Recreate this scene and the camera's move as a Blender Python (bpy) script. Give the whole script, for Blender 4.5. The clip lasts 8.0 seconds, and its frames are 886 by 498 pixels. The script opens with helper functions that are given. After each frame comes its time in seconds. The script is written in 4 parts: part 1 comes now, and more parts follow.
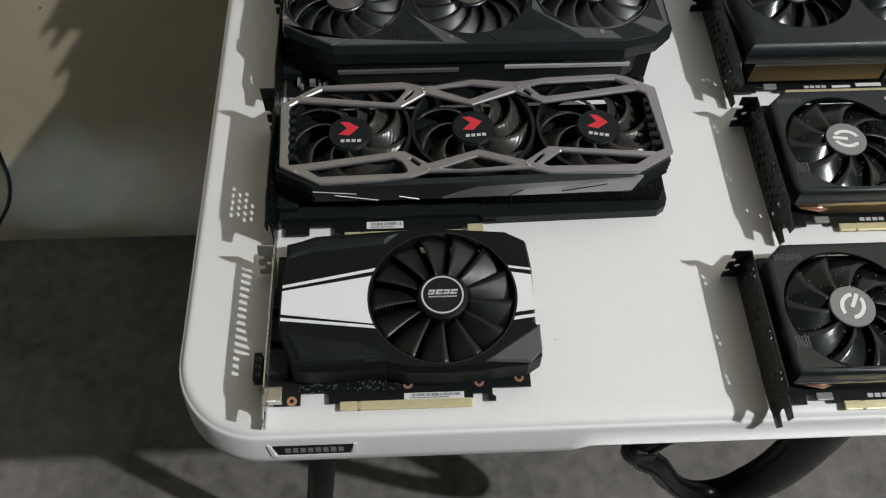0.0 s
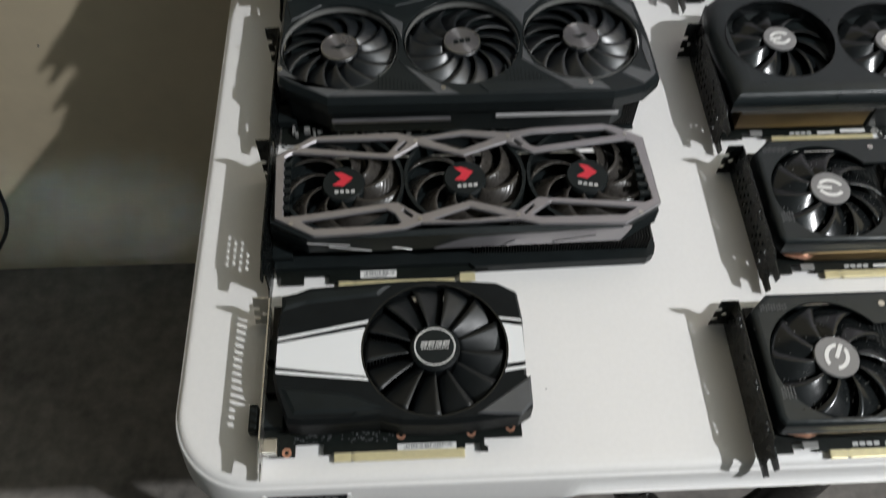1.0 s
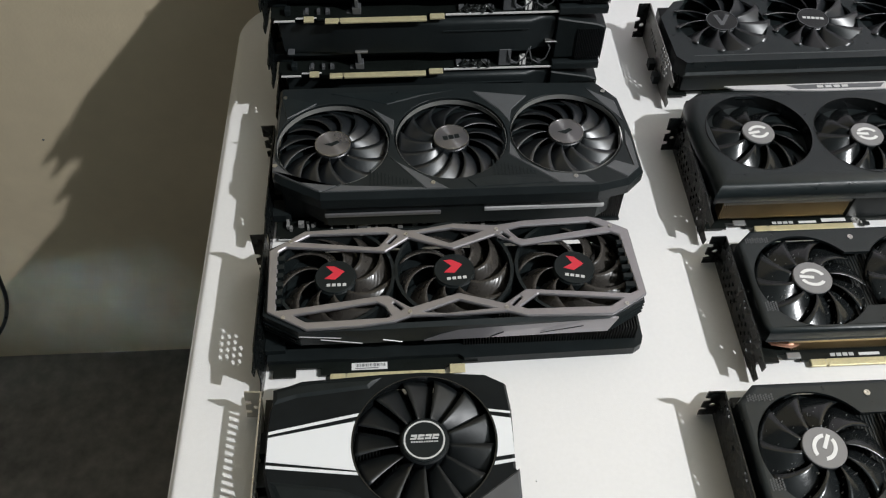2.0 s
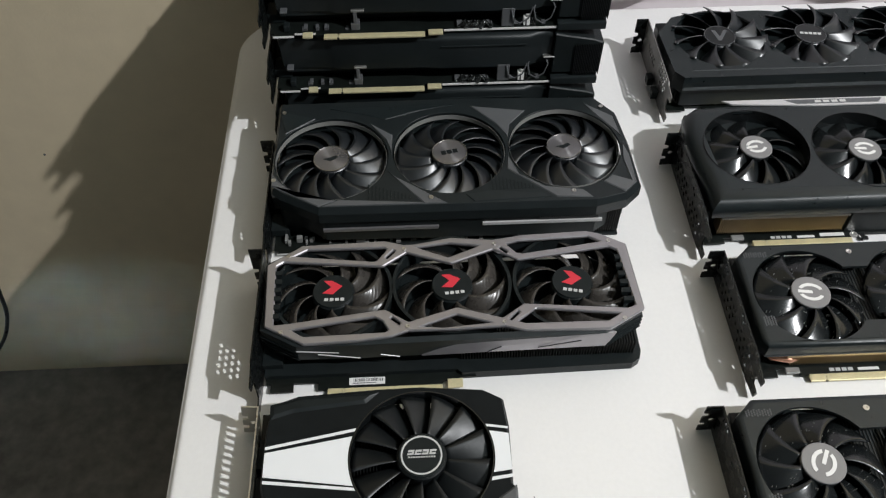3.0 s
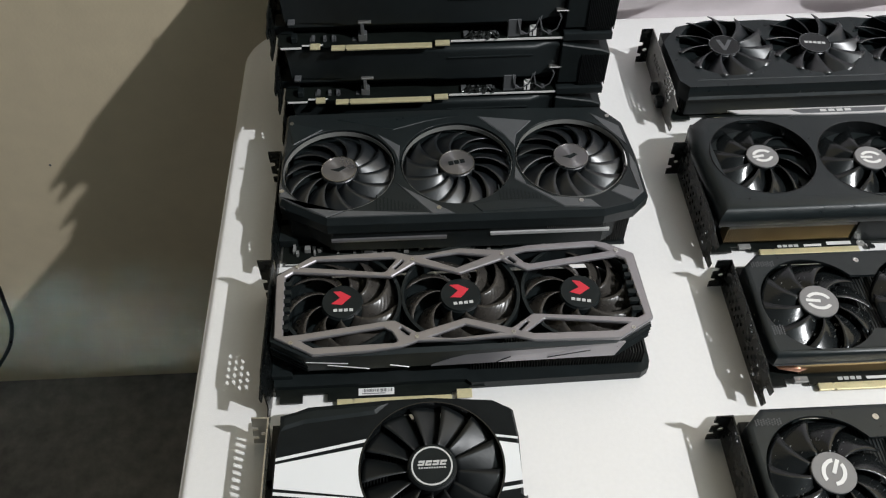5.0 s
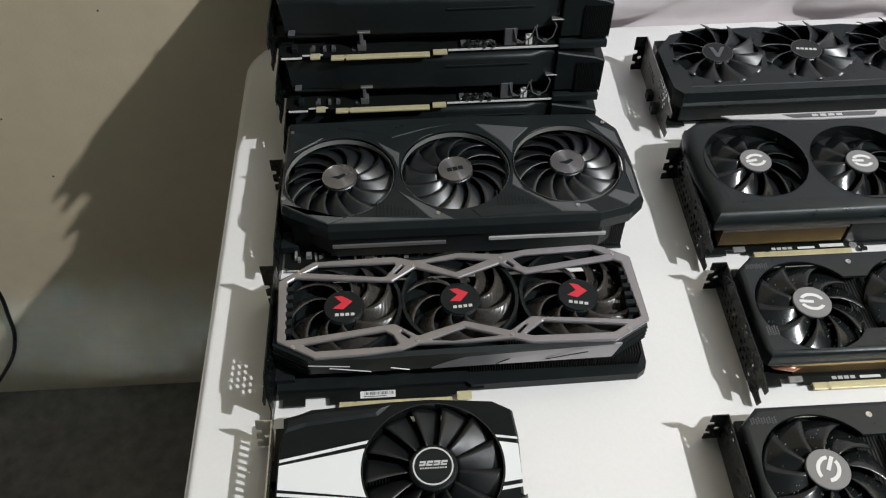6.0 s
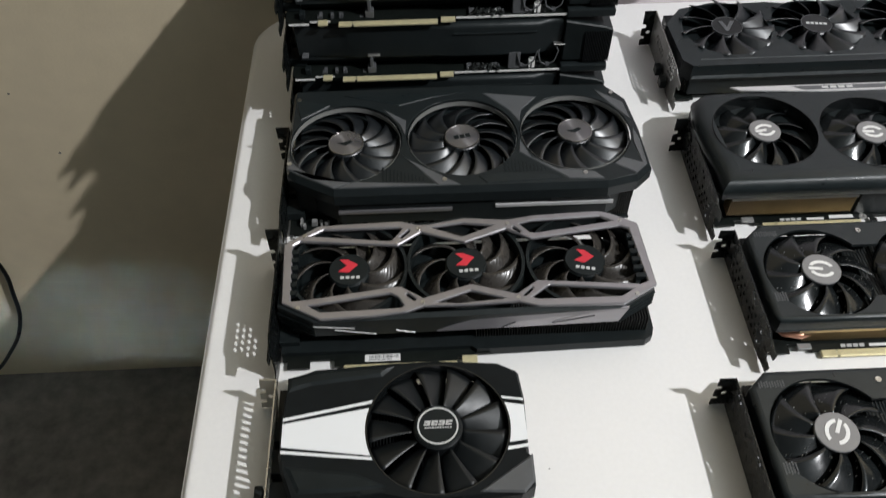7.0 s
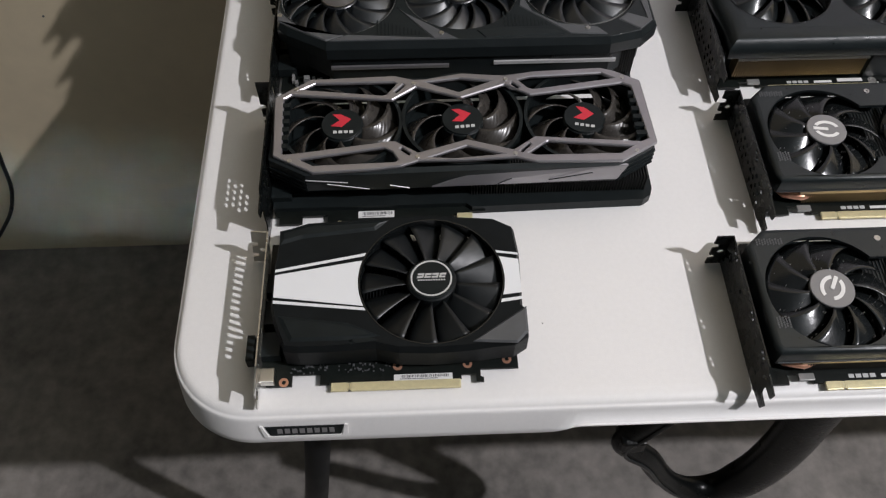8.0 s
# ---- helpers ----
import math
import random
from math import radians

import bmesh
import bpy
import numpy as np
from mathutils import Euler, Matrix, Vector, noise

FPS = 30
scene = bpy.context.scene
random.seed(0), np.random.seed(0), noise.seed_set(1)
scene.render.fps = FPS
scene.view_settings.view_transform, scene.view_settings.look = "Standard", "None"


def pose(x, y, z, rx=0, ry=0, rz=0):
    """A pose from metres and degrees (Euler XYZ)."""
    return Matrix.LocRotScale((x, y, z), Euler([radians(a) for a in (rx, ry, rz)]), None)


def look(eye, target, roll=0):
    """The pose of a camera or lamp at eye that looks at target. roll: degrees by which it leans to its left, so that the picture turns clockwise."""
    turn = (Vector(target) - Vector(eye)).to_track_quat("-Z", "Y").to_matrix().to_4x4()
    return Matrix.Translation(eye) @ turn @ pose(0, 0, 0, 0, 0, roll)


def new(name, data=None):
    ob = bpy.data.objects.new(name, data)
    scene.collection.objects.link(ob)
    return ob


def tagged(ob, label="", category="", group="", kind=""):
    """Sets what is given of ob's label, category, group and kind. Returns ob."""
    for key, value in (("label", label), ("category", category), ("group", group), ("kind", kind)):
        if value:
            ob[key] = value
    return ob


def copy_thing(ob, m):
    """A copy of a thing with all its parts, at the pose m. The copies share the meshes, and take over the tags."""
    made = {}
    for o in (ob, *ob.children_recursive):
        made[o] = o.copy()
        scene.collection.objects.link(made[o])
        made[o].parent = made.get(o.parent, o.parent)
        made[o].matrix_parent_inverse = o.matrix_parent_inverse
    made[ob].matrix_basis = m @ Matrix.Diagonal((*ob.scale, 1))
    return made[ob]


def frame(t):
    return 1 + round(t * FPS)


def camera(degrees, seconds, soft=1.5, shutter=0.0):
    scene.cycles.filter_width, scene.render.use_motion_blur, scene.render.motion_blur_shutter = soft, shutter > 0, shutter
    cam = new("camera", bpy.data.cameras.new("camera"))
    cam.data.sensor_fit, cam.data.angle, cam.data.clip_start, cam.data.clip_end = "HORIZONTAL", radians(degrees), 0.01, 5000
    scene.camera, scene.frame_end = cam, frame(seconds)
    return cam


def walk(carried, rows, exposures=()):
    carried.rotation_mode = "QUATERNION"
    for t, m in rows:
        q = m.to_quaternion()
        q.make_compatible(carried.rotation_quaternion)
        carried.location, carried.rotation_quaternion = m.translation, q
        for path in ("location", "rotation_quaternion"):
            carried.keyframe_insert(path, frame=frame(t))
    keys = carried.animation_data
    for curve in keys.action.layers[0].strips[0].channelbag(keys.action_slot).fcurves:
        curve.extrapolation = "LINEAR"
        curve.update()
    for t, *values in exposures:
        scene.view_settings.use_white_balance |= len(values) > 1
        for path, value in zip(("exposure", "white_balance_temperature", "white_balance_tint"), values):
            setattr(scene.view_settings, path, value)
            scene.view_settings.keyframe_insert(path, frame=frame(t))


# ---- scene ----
cam = camera(55.66, 8.0, soft=1.2, shutter=0.4)
ROWS = [
    (0.0, 0.1040, -0.1959, 1.2577, 31.594, -0.415, -2.217),
    (0.5, 0.1073, -0.1932, 1.2614, 31.478, -0.462, -2.211),
    (0.8, 0.1074, -0.1925, 1.2625, 31.580, -0.480, -2.260),
    (1.0, 0.1074, -0.1787, 1.2809, 32.429, -0.518, -2.518),
    (1.5, 0.1153, -0.1768, 1.2936, 37.059, -0.182, -2.722),
    (3.0, 0.1196, -0.1775, 1.2971, 38.736, -0.048, -2.722),
    (3.5, 0.1177, -0.1761, 1.2967, 39.144, -0.061, -2.725),
    (4.0, 0.1152, -0.1758, 1.2964, 39.218, -0.095, -2.824),
    (4.5, 0.1139, -0.1730, 1.2970, 39.036, -0.010, -2.795),
    (6.0, 0.1130, -0.1869, 1.3059, 39.925, 0.358, -3.245),
    (6.5, 0.1132, -0.1889, 1.3046, 40.084, 0.538, -3.284),
    (7.0, 0.1111, -0.2074, 1.2839, 40.108, 0.335, -2.650),
    (7.5, 0.1131, -0.2231, 1.2576, 34.886, 0.036, -2.194),
    (8.0, 0.1119, -0.2248, 1.2556, 33.140, -0.219, -2.238),
]
EXPOSURES = [(0.0, -0.05, 6500, 10), (0.8, -0.05, 6500, 10), (1.6, 0.24, 6500, 10), (6.5, 0.24, 6500, 10), (7.2, 0.20, 6510, 12), (7.7, 0.0, 6540, 16), (8.0, 0.0, 6540, 16)]
STOPS = [(t, pose(x, y, z, rx, ry, rz)) for t, x, y, z, rx, ry, rz in ROWS]
STOPS += [(1.2, look((0.108, -0.177, 1.289), (0.173, 0.967, -0.350), 0.8)), (2.8, look((0.117, -0.178, 1.298), (0.186, 1.059, -0.272), 0.4)),
          (7.2, look((0.117, -0.218, 1.268), (0.153, 1.029, -0.296), -0.7)), (7.7, look((0.109, -0.224, 1.254), (0.168, 0.891, -0.405), 0.5))]
walk(cam, sorted(STOPS, key=lambda row: row[0]), EXPOSURES)

# ---- light ----
world = bpy.data.worlds.new("world")
world.use_nodes = True
world.node_tree.nodes["Background"].inputs["Color"].default_value = (0.55, 0.65, 0.8, 1)
world.node_tree.nodes["Background"].inputs["Strength"].default_value = 0.05
scene.world = world


def lamp(name, kind, watts, colour, m, size, size_y=0.0):
    data = bpy.data.lights.new(name, kind)
    data.energy, data.color = watts, colour
    if kind == "AREA":
        data.shape, data.size, data.size_y = "RECTANGLE", size, size_y
    else:
        data.shadow_soft_size = size
    ob = new(name, data)
    ob.matrix_world = m
    return ob


LAMP_W, DOOR_W = 278.0, 0.065
lamp("ceiling_bulb_light", "POINT", LAMP_W, (0.965, 0.98, 1.0), pose(1.97, -0.80, 3.0), 0.028)
door_light = lamp("garage_door_daylight", "AREA", DOOR_W, (0.40, 0.68, 1.0), look((-0.75, -3.8, 0.30), (-0.42, 0.62, 0.16)), 0.34, 0.06)
door_light.data.spread = radians(4)


# ---- materials ----
def material(name, colour, rough=0.5, metal=0.0, var=0.15, scale=40.0, bump=0.1, bscale=400.0, colour2=None, spec=0.5, coat=0.0, rvar=0.1, mottled=6.0):
    """A surface with a broad and a fine variation of colour, a varied gloss and fine relief."""
    mat = bpy.data.materials.new(name)
    mat.use_nodes = True
    nt = mat.node_tree
    b = nt.nodes["Principled BSDF"]
    tc = nt.nodes.new("ShaderNodeTexCoord")
    info = nt.nodes.new("ShaderNodeObjectInfo")
    off = nt.nodes.new("ShaderNodeVectorMath")
    off.operation = "MULTIPLY_ADD"
    off.inputs[1].default_value = (1, 1, 1)
    nt.links.new(tc.outputs["Object"], off.inputs[0])
    nt.links.new(info.outputs["Random"], off.inputs[2])
    n1 = nt.nodes.new("ShaderNodeTexNoise")
    n1.inputs["Scale"].default_value, n1.inputs["Detail"].default_value = mottled, 5
    n2 = nt.nodes.new("ShaderNodeTexNoise")
    n2.inputs["Scale"].default_value, n2.inputs["Detail"].default_value = scale, 4
    for n in (n1, n2):
        nt.links.new(off.outputs[0], n.inputs["Vector"])
    mix = nt.nodes.new("ShaderNodeMath")
    mix.operation = "MULTIPLY_ADD"
    mix.inputs[1].default_value = 0.55
    half = nt.nodes.new("ShaderNodeMath")
    half.operation = "MULTIPLY"
    half.inputs[1].default_value = 0.45
    nt.links.new(n2.outputs["Fac"], half.inputs[0])
    nt.links.new(n1.outputs["Fac"], mix.inputs[0])
    nt.links.new(half.outputs[0], mix.inputs[2])
    ramp = nt.nodes.new("ShaderNodeValToRGB")
    ramp.color_ramp.elements[0].position, ramp.color_ramp.elements[1].position = 0.3, 0.7
    c2 = colour2 or tuple(min(1.0, c * (1 + var)) for c in colour)
    ramp.color_ramp.elements[0].color = (*(c * (1 - var) for c in colour), 1)
    ramp.color_ramp.elements[1].color = (*c2, 1)
    nt.links.new(mix.outputs[0], ramp.inputs[0])
    nt.links.new(ramp.outputs[0], b.inputs["Base Color"])
    rr = nt.nodes.new("ShaderNodeMapRange")
    rr.inputs["To Min"].default_value, rr.inputs["To Max"].default_value = max(0.03, rough - rvar), min(1.0, rough + rvar)
    nt.links.new(n2.outputs["Fac"], rr.inputs["Value"])
    nt.links.new(rr.outputs[0], b.inputs["Roughness"])
    b.inputs["Metallic"].default_value = metal
    b.inputs["Specular IOR Level"].default_value = spec
    b.inputs["Coat Weight"].default_value = coat
    if bump:
        n3 = nt.nodes.new("ShaderNodeTexNoise")
        n3.inputs["Scale"].default_value, n3.inputs["Detail"].default_value = bscale, 3
        nt.links.new(off.outputs[0], n3.inputs["Vector"])
        bn = nt.nodes.new("ShaderNodeBump")
        bn.inputs["Strength"].default_value, bn.inputs["Distance"].default_value = bump, 0.001
        nt.links.new(n3.outputs["Fac"], bn.inputs["Height"])
        nt.links.new(bn.outputs[0], b.inputs["Normal"])
    return mat


TABLE = material("white_moulded_plastic", (0.80, 0.785, 0.77), 0.45, var=0.03, bump=0.10, bscale=1100, scale=300)
WALL = material("cream_wall_paint", (0.64, 0.545, 0.385), 0.78, var=0.07, bump=0.2, bscale=260, scale=34, mottled=5)
FLOOR = material("stained_concrete", (0.145, 0.138, 0.128), 0.80, var=0.45, bump=0.6, bscale=160, scale=46, mottled=5, colour2=(0.285, 0.263, 0.243))
# for walls out of view: near black so that little light bounces back
DARKW = material("unseen_dark_wall", (0.050, 0.060, 0.060), 0.85, var=0.15, bump=0.2)
# ceiling out of view: cool grey chosen for the fill and reflections it gives
CEIL = material("unseen_ceiling_fill", (0.148, 0.172, 0.174), 0.8, var=0.04, bump=0.2)
BLACK = material("black_moulded_plastic", (0.0096, 0.0128, 0.0134), 0.42, var=0.25, bump=0.15, bscale=1500, scale=120, mottled=25, spec=0.22)
MATTBLACK = material("matt_black_cover_plastic", (0.0068, 0.0084, 0.0090), 0.50, var=0.25, bump=0.15, bscale=1500, scale=120, mottled=25, spec=0.13)
MATTBLADE = material("dull_black_blade_plastic", (0.0060, 0.0076, 0.0084), 0.42, var=0.2, bump=0.06, scale=120, mottled=30, spec=0.5)
SATIN = material("satin_black_plastic", (0.0135, 0.0172, 0.0182), 0.36, var=0.15, bump=0.12, bscale=1500, scale=120, mottled=25, spec=0.3)
GLOSS = material("glossy_black_fan_plastic", (0.0090, 0.0106, 0.0112), 0.19, var=0.3, bump=0.06, bscale=500, scale=90, mottled=30)
BLADE = material("matt_black_fan_plastic", (0.0085, 0.0108, 0.0130), 0.37, var=0.2, bump=0.04, scale=120, mottled=30, spec=1.0, rvar=0.05)
SMOKE = material("bronze_grey_fan_plastic", (0.040, 0.036, 0.032), 0.28, var=0.25, bump=0.05, scale=120, mottled=30)
SLATE = material("slate_grey_plastic", (0.088, 0.091, 0.095), 0.42, var=0.12, bump=0.1, bscale=1200, scale=150, mottled=25)
GREYSH = material("dark_grey_painted_shroud", (0.0115, 0.0160, 0.0172), 0.36, var=0.2, bump=0.12, bscale=1600, scale=150, mottled=20, spec=0.45, rvar=0.22)
_nt = SMOKE.node_tree
_tc, _len, _sin = _nt.nodes.new("ShaderNodeTexCoord"), _nt.nodes.new("ShaderNodeVectorMath"), _nt.nodes.new("ShaderNodeMath")
_mul, _grv = _nt.nodes.new("ShaderNodeMath"), _nt.nodes.new("ShaderNodeBump")
_len.operation, _mul.operation, _sin.operation = "LENGTH", "MULTIPLY", "SINE"
_mul.inputs[1].default_value = 2 * math.pi / 0.0026
_grv.inputs["Strength"].default_value, _grv.inputs["Distance"].default_value = 0.12, 0.0003
_nt.links.new(_tc.outputs["Object"], _len.inputs[0])
_nt.links.new(_len.outputs["Value"], _mul.inputs[0])
_nt.links.new(_mul.outputs[0], _sin.inputs[0])
_nt.links.new(_sin.outputs[0], _grv.inputs["Height"])
_nt.links.new(_grv.outputs[0], _nt.nodes["Principled BSDF"].inputs["Normal"])
GUN = material("gunmetal_painted_frame", (0.37, 0.355, 0.37), 0.30, metal=0.7, var=0.06, bump=0.0, scale=60, mottled=20, rvar=0.04)
WHITE = material("white_gloss_decal", (0.80, 0.81, 0.82), 0.35, var=0.02, bump=0.0)
LABEL = material("white_paper_label", (0.75, 0.74, 0.72), 0.6, var=0.05, bump=0.0)
INK = material("grey_printed_ink", (0.12, 0.12, 0.12), 0.6, var=0.2, bump=0.0)
PALE = material("pale_grey_print", (0.55, 0.55, 0.54), 0.5, var=0.05, bump=0.0)
RED = material("red_print", (0.62, 0.03, 0.05), 0.4, var=0.06, bump=0.0)
GOLD = material("gold_plated_contacts", (0.80, 0.72, 0.45), 0.40, metal=0.45, var=0.14, bump=0.1, scale=300)
PCB = material("black_circuit_board", (0.007, 0.009, 0.008), 0.35, var=0.4, bump=0.25, bscale=700, scale=300, mottled=60, spec=0.3)
STEEL = material("nickel_plated_steel", (0.56, 0.55, 0.52), 0.3, metal=1.0, var=0.08, bump=0.06, scale=90)
GSTEEL = material("dull_worn_steel", (0.20, 0.195, 0.185), 0.45, metal=0.8, var=0.45, bump=0.2, scale=260, mottled=60)
DSTEEL = material("black_coated_steel", (0.0055, 0.0068, 0.0068), 0.28, metal=0.2, var=0.25, bump=0.15, bscale=900, scale=150, spec=0.4)
ALU = material("aluminium_fins", (0.46, 0.45, 0.43), 0.42, metal=0.9, var=0.15, bump=0.0)
TANFIN = material("bronze_tinted_fins", (0.34, 0.25, 0.14), 0.42, metal=0.8, var=0.25, bump=0.0, mottled=30)
DFIN = material("dark_heatsink_fins", (0.042, 0.042, 0.040), 0.6, metal=0.4, var=0.2, bump=0.0)
COPPER = material("copper_ring", (0.70, 0.36, 0.24), 0.35, metal=0.6, var=0.1, bump=0.0)
HUBM = material("brushed_grey_hub_disc", (0.32, 0.31, 0.32), 0.3, metal=0.8, var=0.06, bump=0.05)
HUBG = material("grey_hub_disc", (0.205, 0.20, 0.20), 0.4, var=0.06, bump=0.1, bscale=1500)
tan_ = HUBM.node_tree.nodes.new("ShaderNodeTangent")
tan_.direction_type, tan_.axis = "RADIAL", "Z"
HUBM.node_tree.links.new(tan_.outputs[0], HUBM.node_tree.nodes["Principled BSDF"].inputs["Tangent"])
HUBM.node_tree.nodes["Principled BSDF"].inputs["Anisotropic"].default_value = 0.9
HUBM.node_tree.nodes["Principled BSDF"].inputs["Anisotropic Rotation"].default_value = 0.25
RIM = material("smoked_fan_rim", (0.22, 0.22, 0.21), 0.2, var=0.1, bump=0.0)
SILVER = material("silver_paint", (0.58, 0.57, 0.57), 0.35, metal=0.25, var=0.05, bump=0.05)
CLOTH = material("pale_lilac_cotton", (0.78, 0.72, 0.74), 0.9, var=0.06, bump=0.35, bscale=900, scale=60)
LEGM = material("dark_powder_coated_steel", (0.012, 0.0125, 0.013), 0.45, metal=0.2, var=0.15, bump=0.15, spec=0.2)
RUBBER = material("black_vinyl", (0.0035, 0.0042, 0.0042), 0.30, var=0.25, bump=0.25, bscale=420, scale=60, spec=0.22)
FILM = material("crumpled_shiny_film", (0.022, 0.024, 0.023), 0.16, var=0.5, bump=0.5, bscale=300, scale=200, mottled=60, spec=0.8)
FINBLK = material("black_coated_fins", (0.014, 0.0155, 0.016), 0.45, metal=0.3, var=0.3, bump=0.0, spec=0.3)
CAPS = material("grey_component", (0.3, 0.3, 0.29), 0.4, metal=0.3, var=0.3, bump=0.0)


# ---- building helpers ----
def part(name, bm, mat, parent=None, label="", loc=(0, 0, 0), rot=(0, 0, 0), smooth=False):
    me = bpy.data.meshes.new(name)
    bmesh.ops.recalc_face_normals(bm, faces=bm.faces[:])
    for f in bm.faces:
        f.smooth = smooth
    bm.to_mesh(me)
    bm.free()
    me.materials.append(mat)
    return placed(name, me, parent, label, loc, rot)


def bevelled(ob, width, segments=1):
    mod = ob.modifiers.new("worn_edge", "BEVEL")
    mod.width, mod.segments, mod.limit_method, mod.angle_limit = width, segments, "ANGLE", radians(35)
    return ob


def placed(name, me, parent=None, label="", loc=(0, 0, 0), rot=(0, 0, 0)):
    ob = new(name, me)
    ob.parent = parent
    ob.matrix_basis = pose(*loc, *rot)
    if label:
        tagged(ob, label)
    return ob


def box(bm, x0, x1, y0, y1, z0, z1, bevel=0.0):
    r = bmesh.ops.create_cube(bm, size=1.0)
    for v in r["verts"]:
        v.co = Vector((x0 + (v.co.x + 0.5) * (x1 - x0), y0 + (v.co.y + 0.5) * (y1 - y0), z0 + (v.co.z + 0.5) * (z1 - z0)))
    if bevel:
        es = list({e for v in r["verts"] for e in v.link_edges})
        bmesh.ops.bevel(bm, geom=es, offset=bevel, segments=2, affect="EDGES", profile=0.6)
    return bm


def boxed(x0, x1, y0, y1, z0, z1, bevel=0.0):
    return box(bmesh.new(), x0, x1, y0, y1, z0, z1, bevel)


def circle(cx, cy, r, n=48, a0=0.0):
    return [(cx + r * math.cos(a0 + 2 * math.pi * i / n), cy + r * math.sin(a0 + 2 * math.pi * i / n)) for i in range(n)]


def plate(outline, holes=(), z0=0.0, z1=0.001, bm=None, turn=None):
    """A flat plate with holes, from z0 to z1; turn maps it elsewhere."""
    tmp = bmesh.new()
    for loop in (outline, *holes):
        vs = [tmp.verts.new((x, y, z0)) for x, y in loop]
        for i, v in enumerate(vs):
            tmp.edges.new((v, vs[(i + 1) % len(vs)]))
    bmesh.ops.triangle_fill(tmp, use_beauty=True, use_dissolve=False, edges=tmp.edges[:], normal=(0, 0, 1))
    r = bmesh.ops.extrude_face_region(tmp, geom=tmp.faces[:])
    for v in r["geom"]:
        if isinstance(v, bmesh.types.BMVert):
            v.co.z = z1
    bmesh.ops.recalc_face_normals(tmp, faces=tmp.faces[:])
    if turn is not None:
        bmesh.ops.transform(tmp, matrix=turn, verts=tmp.verts[:])
    if bm is None:
        return tmp
    me = bpy.data.meshes.new("tmp")
    tmp.to_mesh(me)
    tmp.free()
    bm.from_mesh(me)
    bpy.data.meshes.remove(me)
    return bm


def loft(rings, bm=None, cap0=True, cap1=True):
    """Skin over closed rings of equal length."""
    bm = bm or bmesh.new()
    vs = [[bm.verts.new(p) for p in ring] for ring in rings]
    n = len(rings[0])
    for a, b in zip(vs, vs[1:]):
        for i in range(n):
            bm.faces.new((a[i], a[(i + 1) % n], b[(i + 1) % n], b[i]))
    if cap0:
        bm.faces.new(list(reversed(vs[0])))
    if cap1:
        bm.faces.new(vs[-1])
    return bm


def disc(bm, cx, cy, z0, z1, r, n=32, edge=0.0):
    rings = [(r, z0), (r, z1 - edge), (r - edge, z1)] if edge else [(r, z0), (r, z1)]
    return loft([[(x, y, z) for x, y in circle(cx, cy, q, n)] for q, z in rings], bm)


def ring(bm, cx, cy, z0, z1, r0, r1, n=48):
    a = [[(x, y, z) for x, y in circle(cx, cy, r, n)] for r, z in ((r0, z0), (r1, z0), (r1, z1), (r0, z1), (r0, z0))]
    loft(a, bm, False, False)
    bmesh.ops.remove_doubles(bm, verts=bm.verts[:], dist=1e-6)
    return bm


def tube(path, r, n=10, flat=1.0, bm=None):
    """A round or flattened tube along a path of points."""
    pts = [Vector(p) for p in path]
    rings = []
    for i, p in enumerate(pts):
        d = (pts[min(i + 1, len(pts) - 1)] - pts[max(i - 1, 0)]).normalized()
        side = d.cross(Vector((0, 1, 0.001))).normalized()
        up = side.cross(d)
        w = r[i] if isinstance(r, list) else r
        rings.append([tuple(p + side * (w * math.cos(a)) + up * (w * flat * math.sin(a))) for a in (2 * math.pi * k / n for k in range(n))])
    return loft(rings, bm)


def inset(pts, d):
    """Move a loop inwards by about d."""
    cx, cy = sum(p[0] for p in pts) / len(pts), sum(p[1] for p in pts) / len(pts)
    out = []
    n = len(pts)
    area = sum(pts[i][0] * pts[(i + 1) % n][1] - pts[(i + 1) % n][0] * pts[i][1] for i in range(n))
    s = 1 if area > 0 else -1
    for i in range(n):
        p, a, b = Vector(pts[i]), Vector(pts[i - 1]), Vector(pts[(i + 1) % n])
        e1, e2 = (p - a).normalized(), (b - p).normalized()
        n1, n2 = Vector((-e1.y, e1.x)) * s, Vector((-e2.y, e2.x)) * s
        m = (n1 + n2).normalized()
        q = p + m * (d / max(0.4, m.dot(n1)))
        out.append((q.x, q.y))
    return out


def shroud(outline, holes, z0, zmid, z1, slope):
    """A hollow cover: side walls, a chamfer, and a top with round fan openings."""
    top = inset(outline, slope)
    bm = plate(top, holes, z1 - 0.0025, z1)
    loft([[(x, y, z0) for x, y in outline], [(x, y, zmid) for x, y in outline], [(x, y, z1 - 0.0002) for x, y in top]], bm, False, False)
    ins = inset(outline, 0.002)
    loft([[(x, y, z0) for x, y in outline], [(x, y, z0) for x, y in ins], [(x, y, zmid) for x, y in ins]], bm, False, False)
    return bm


def soft_shroud(outline, holes, z0, z1, r, lip=0.0, n=6):
    """A hollow cover whose side walls roll over into the top in a round edge."""
    bm = plate(inset(outline, r), holes, z1 - 0.0025, z1)
    rings = [[(x, y, z0) for x, y in inset(outline, lip)]]
    for i in range(n + 1):
        a = 0.5 * math.pi * i / n
        rings.append([(x, y, z1 - r * 0.8 + 0.8 * r * math.sin(a) - 0.0001) for x, y in inset(outline, r * (1 - math.cos(a)))])
    ins = inset(outline, 0.002)
    loft(list(reversed(rings)) + [[(x, y, z0) for x, y in ins], [(x, y, z1 - r) for x, y in ins]], bm, False, False)
    return bm


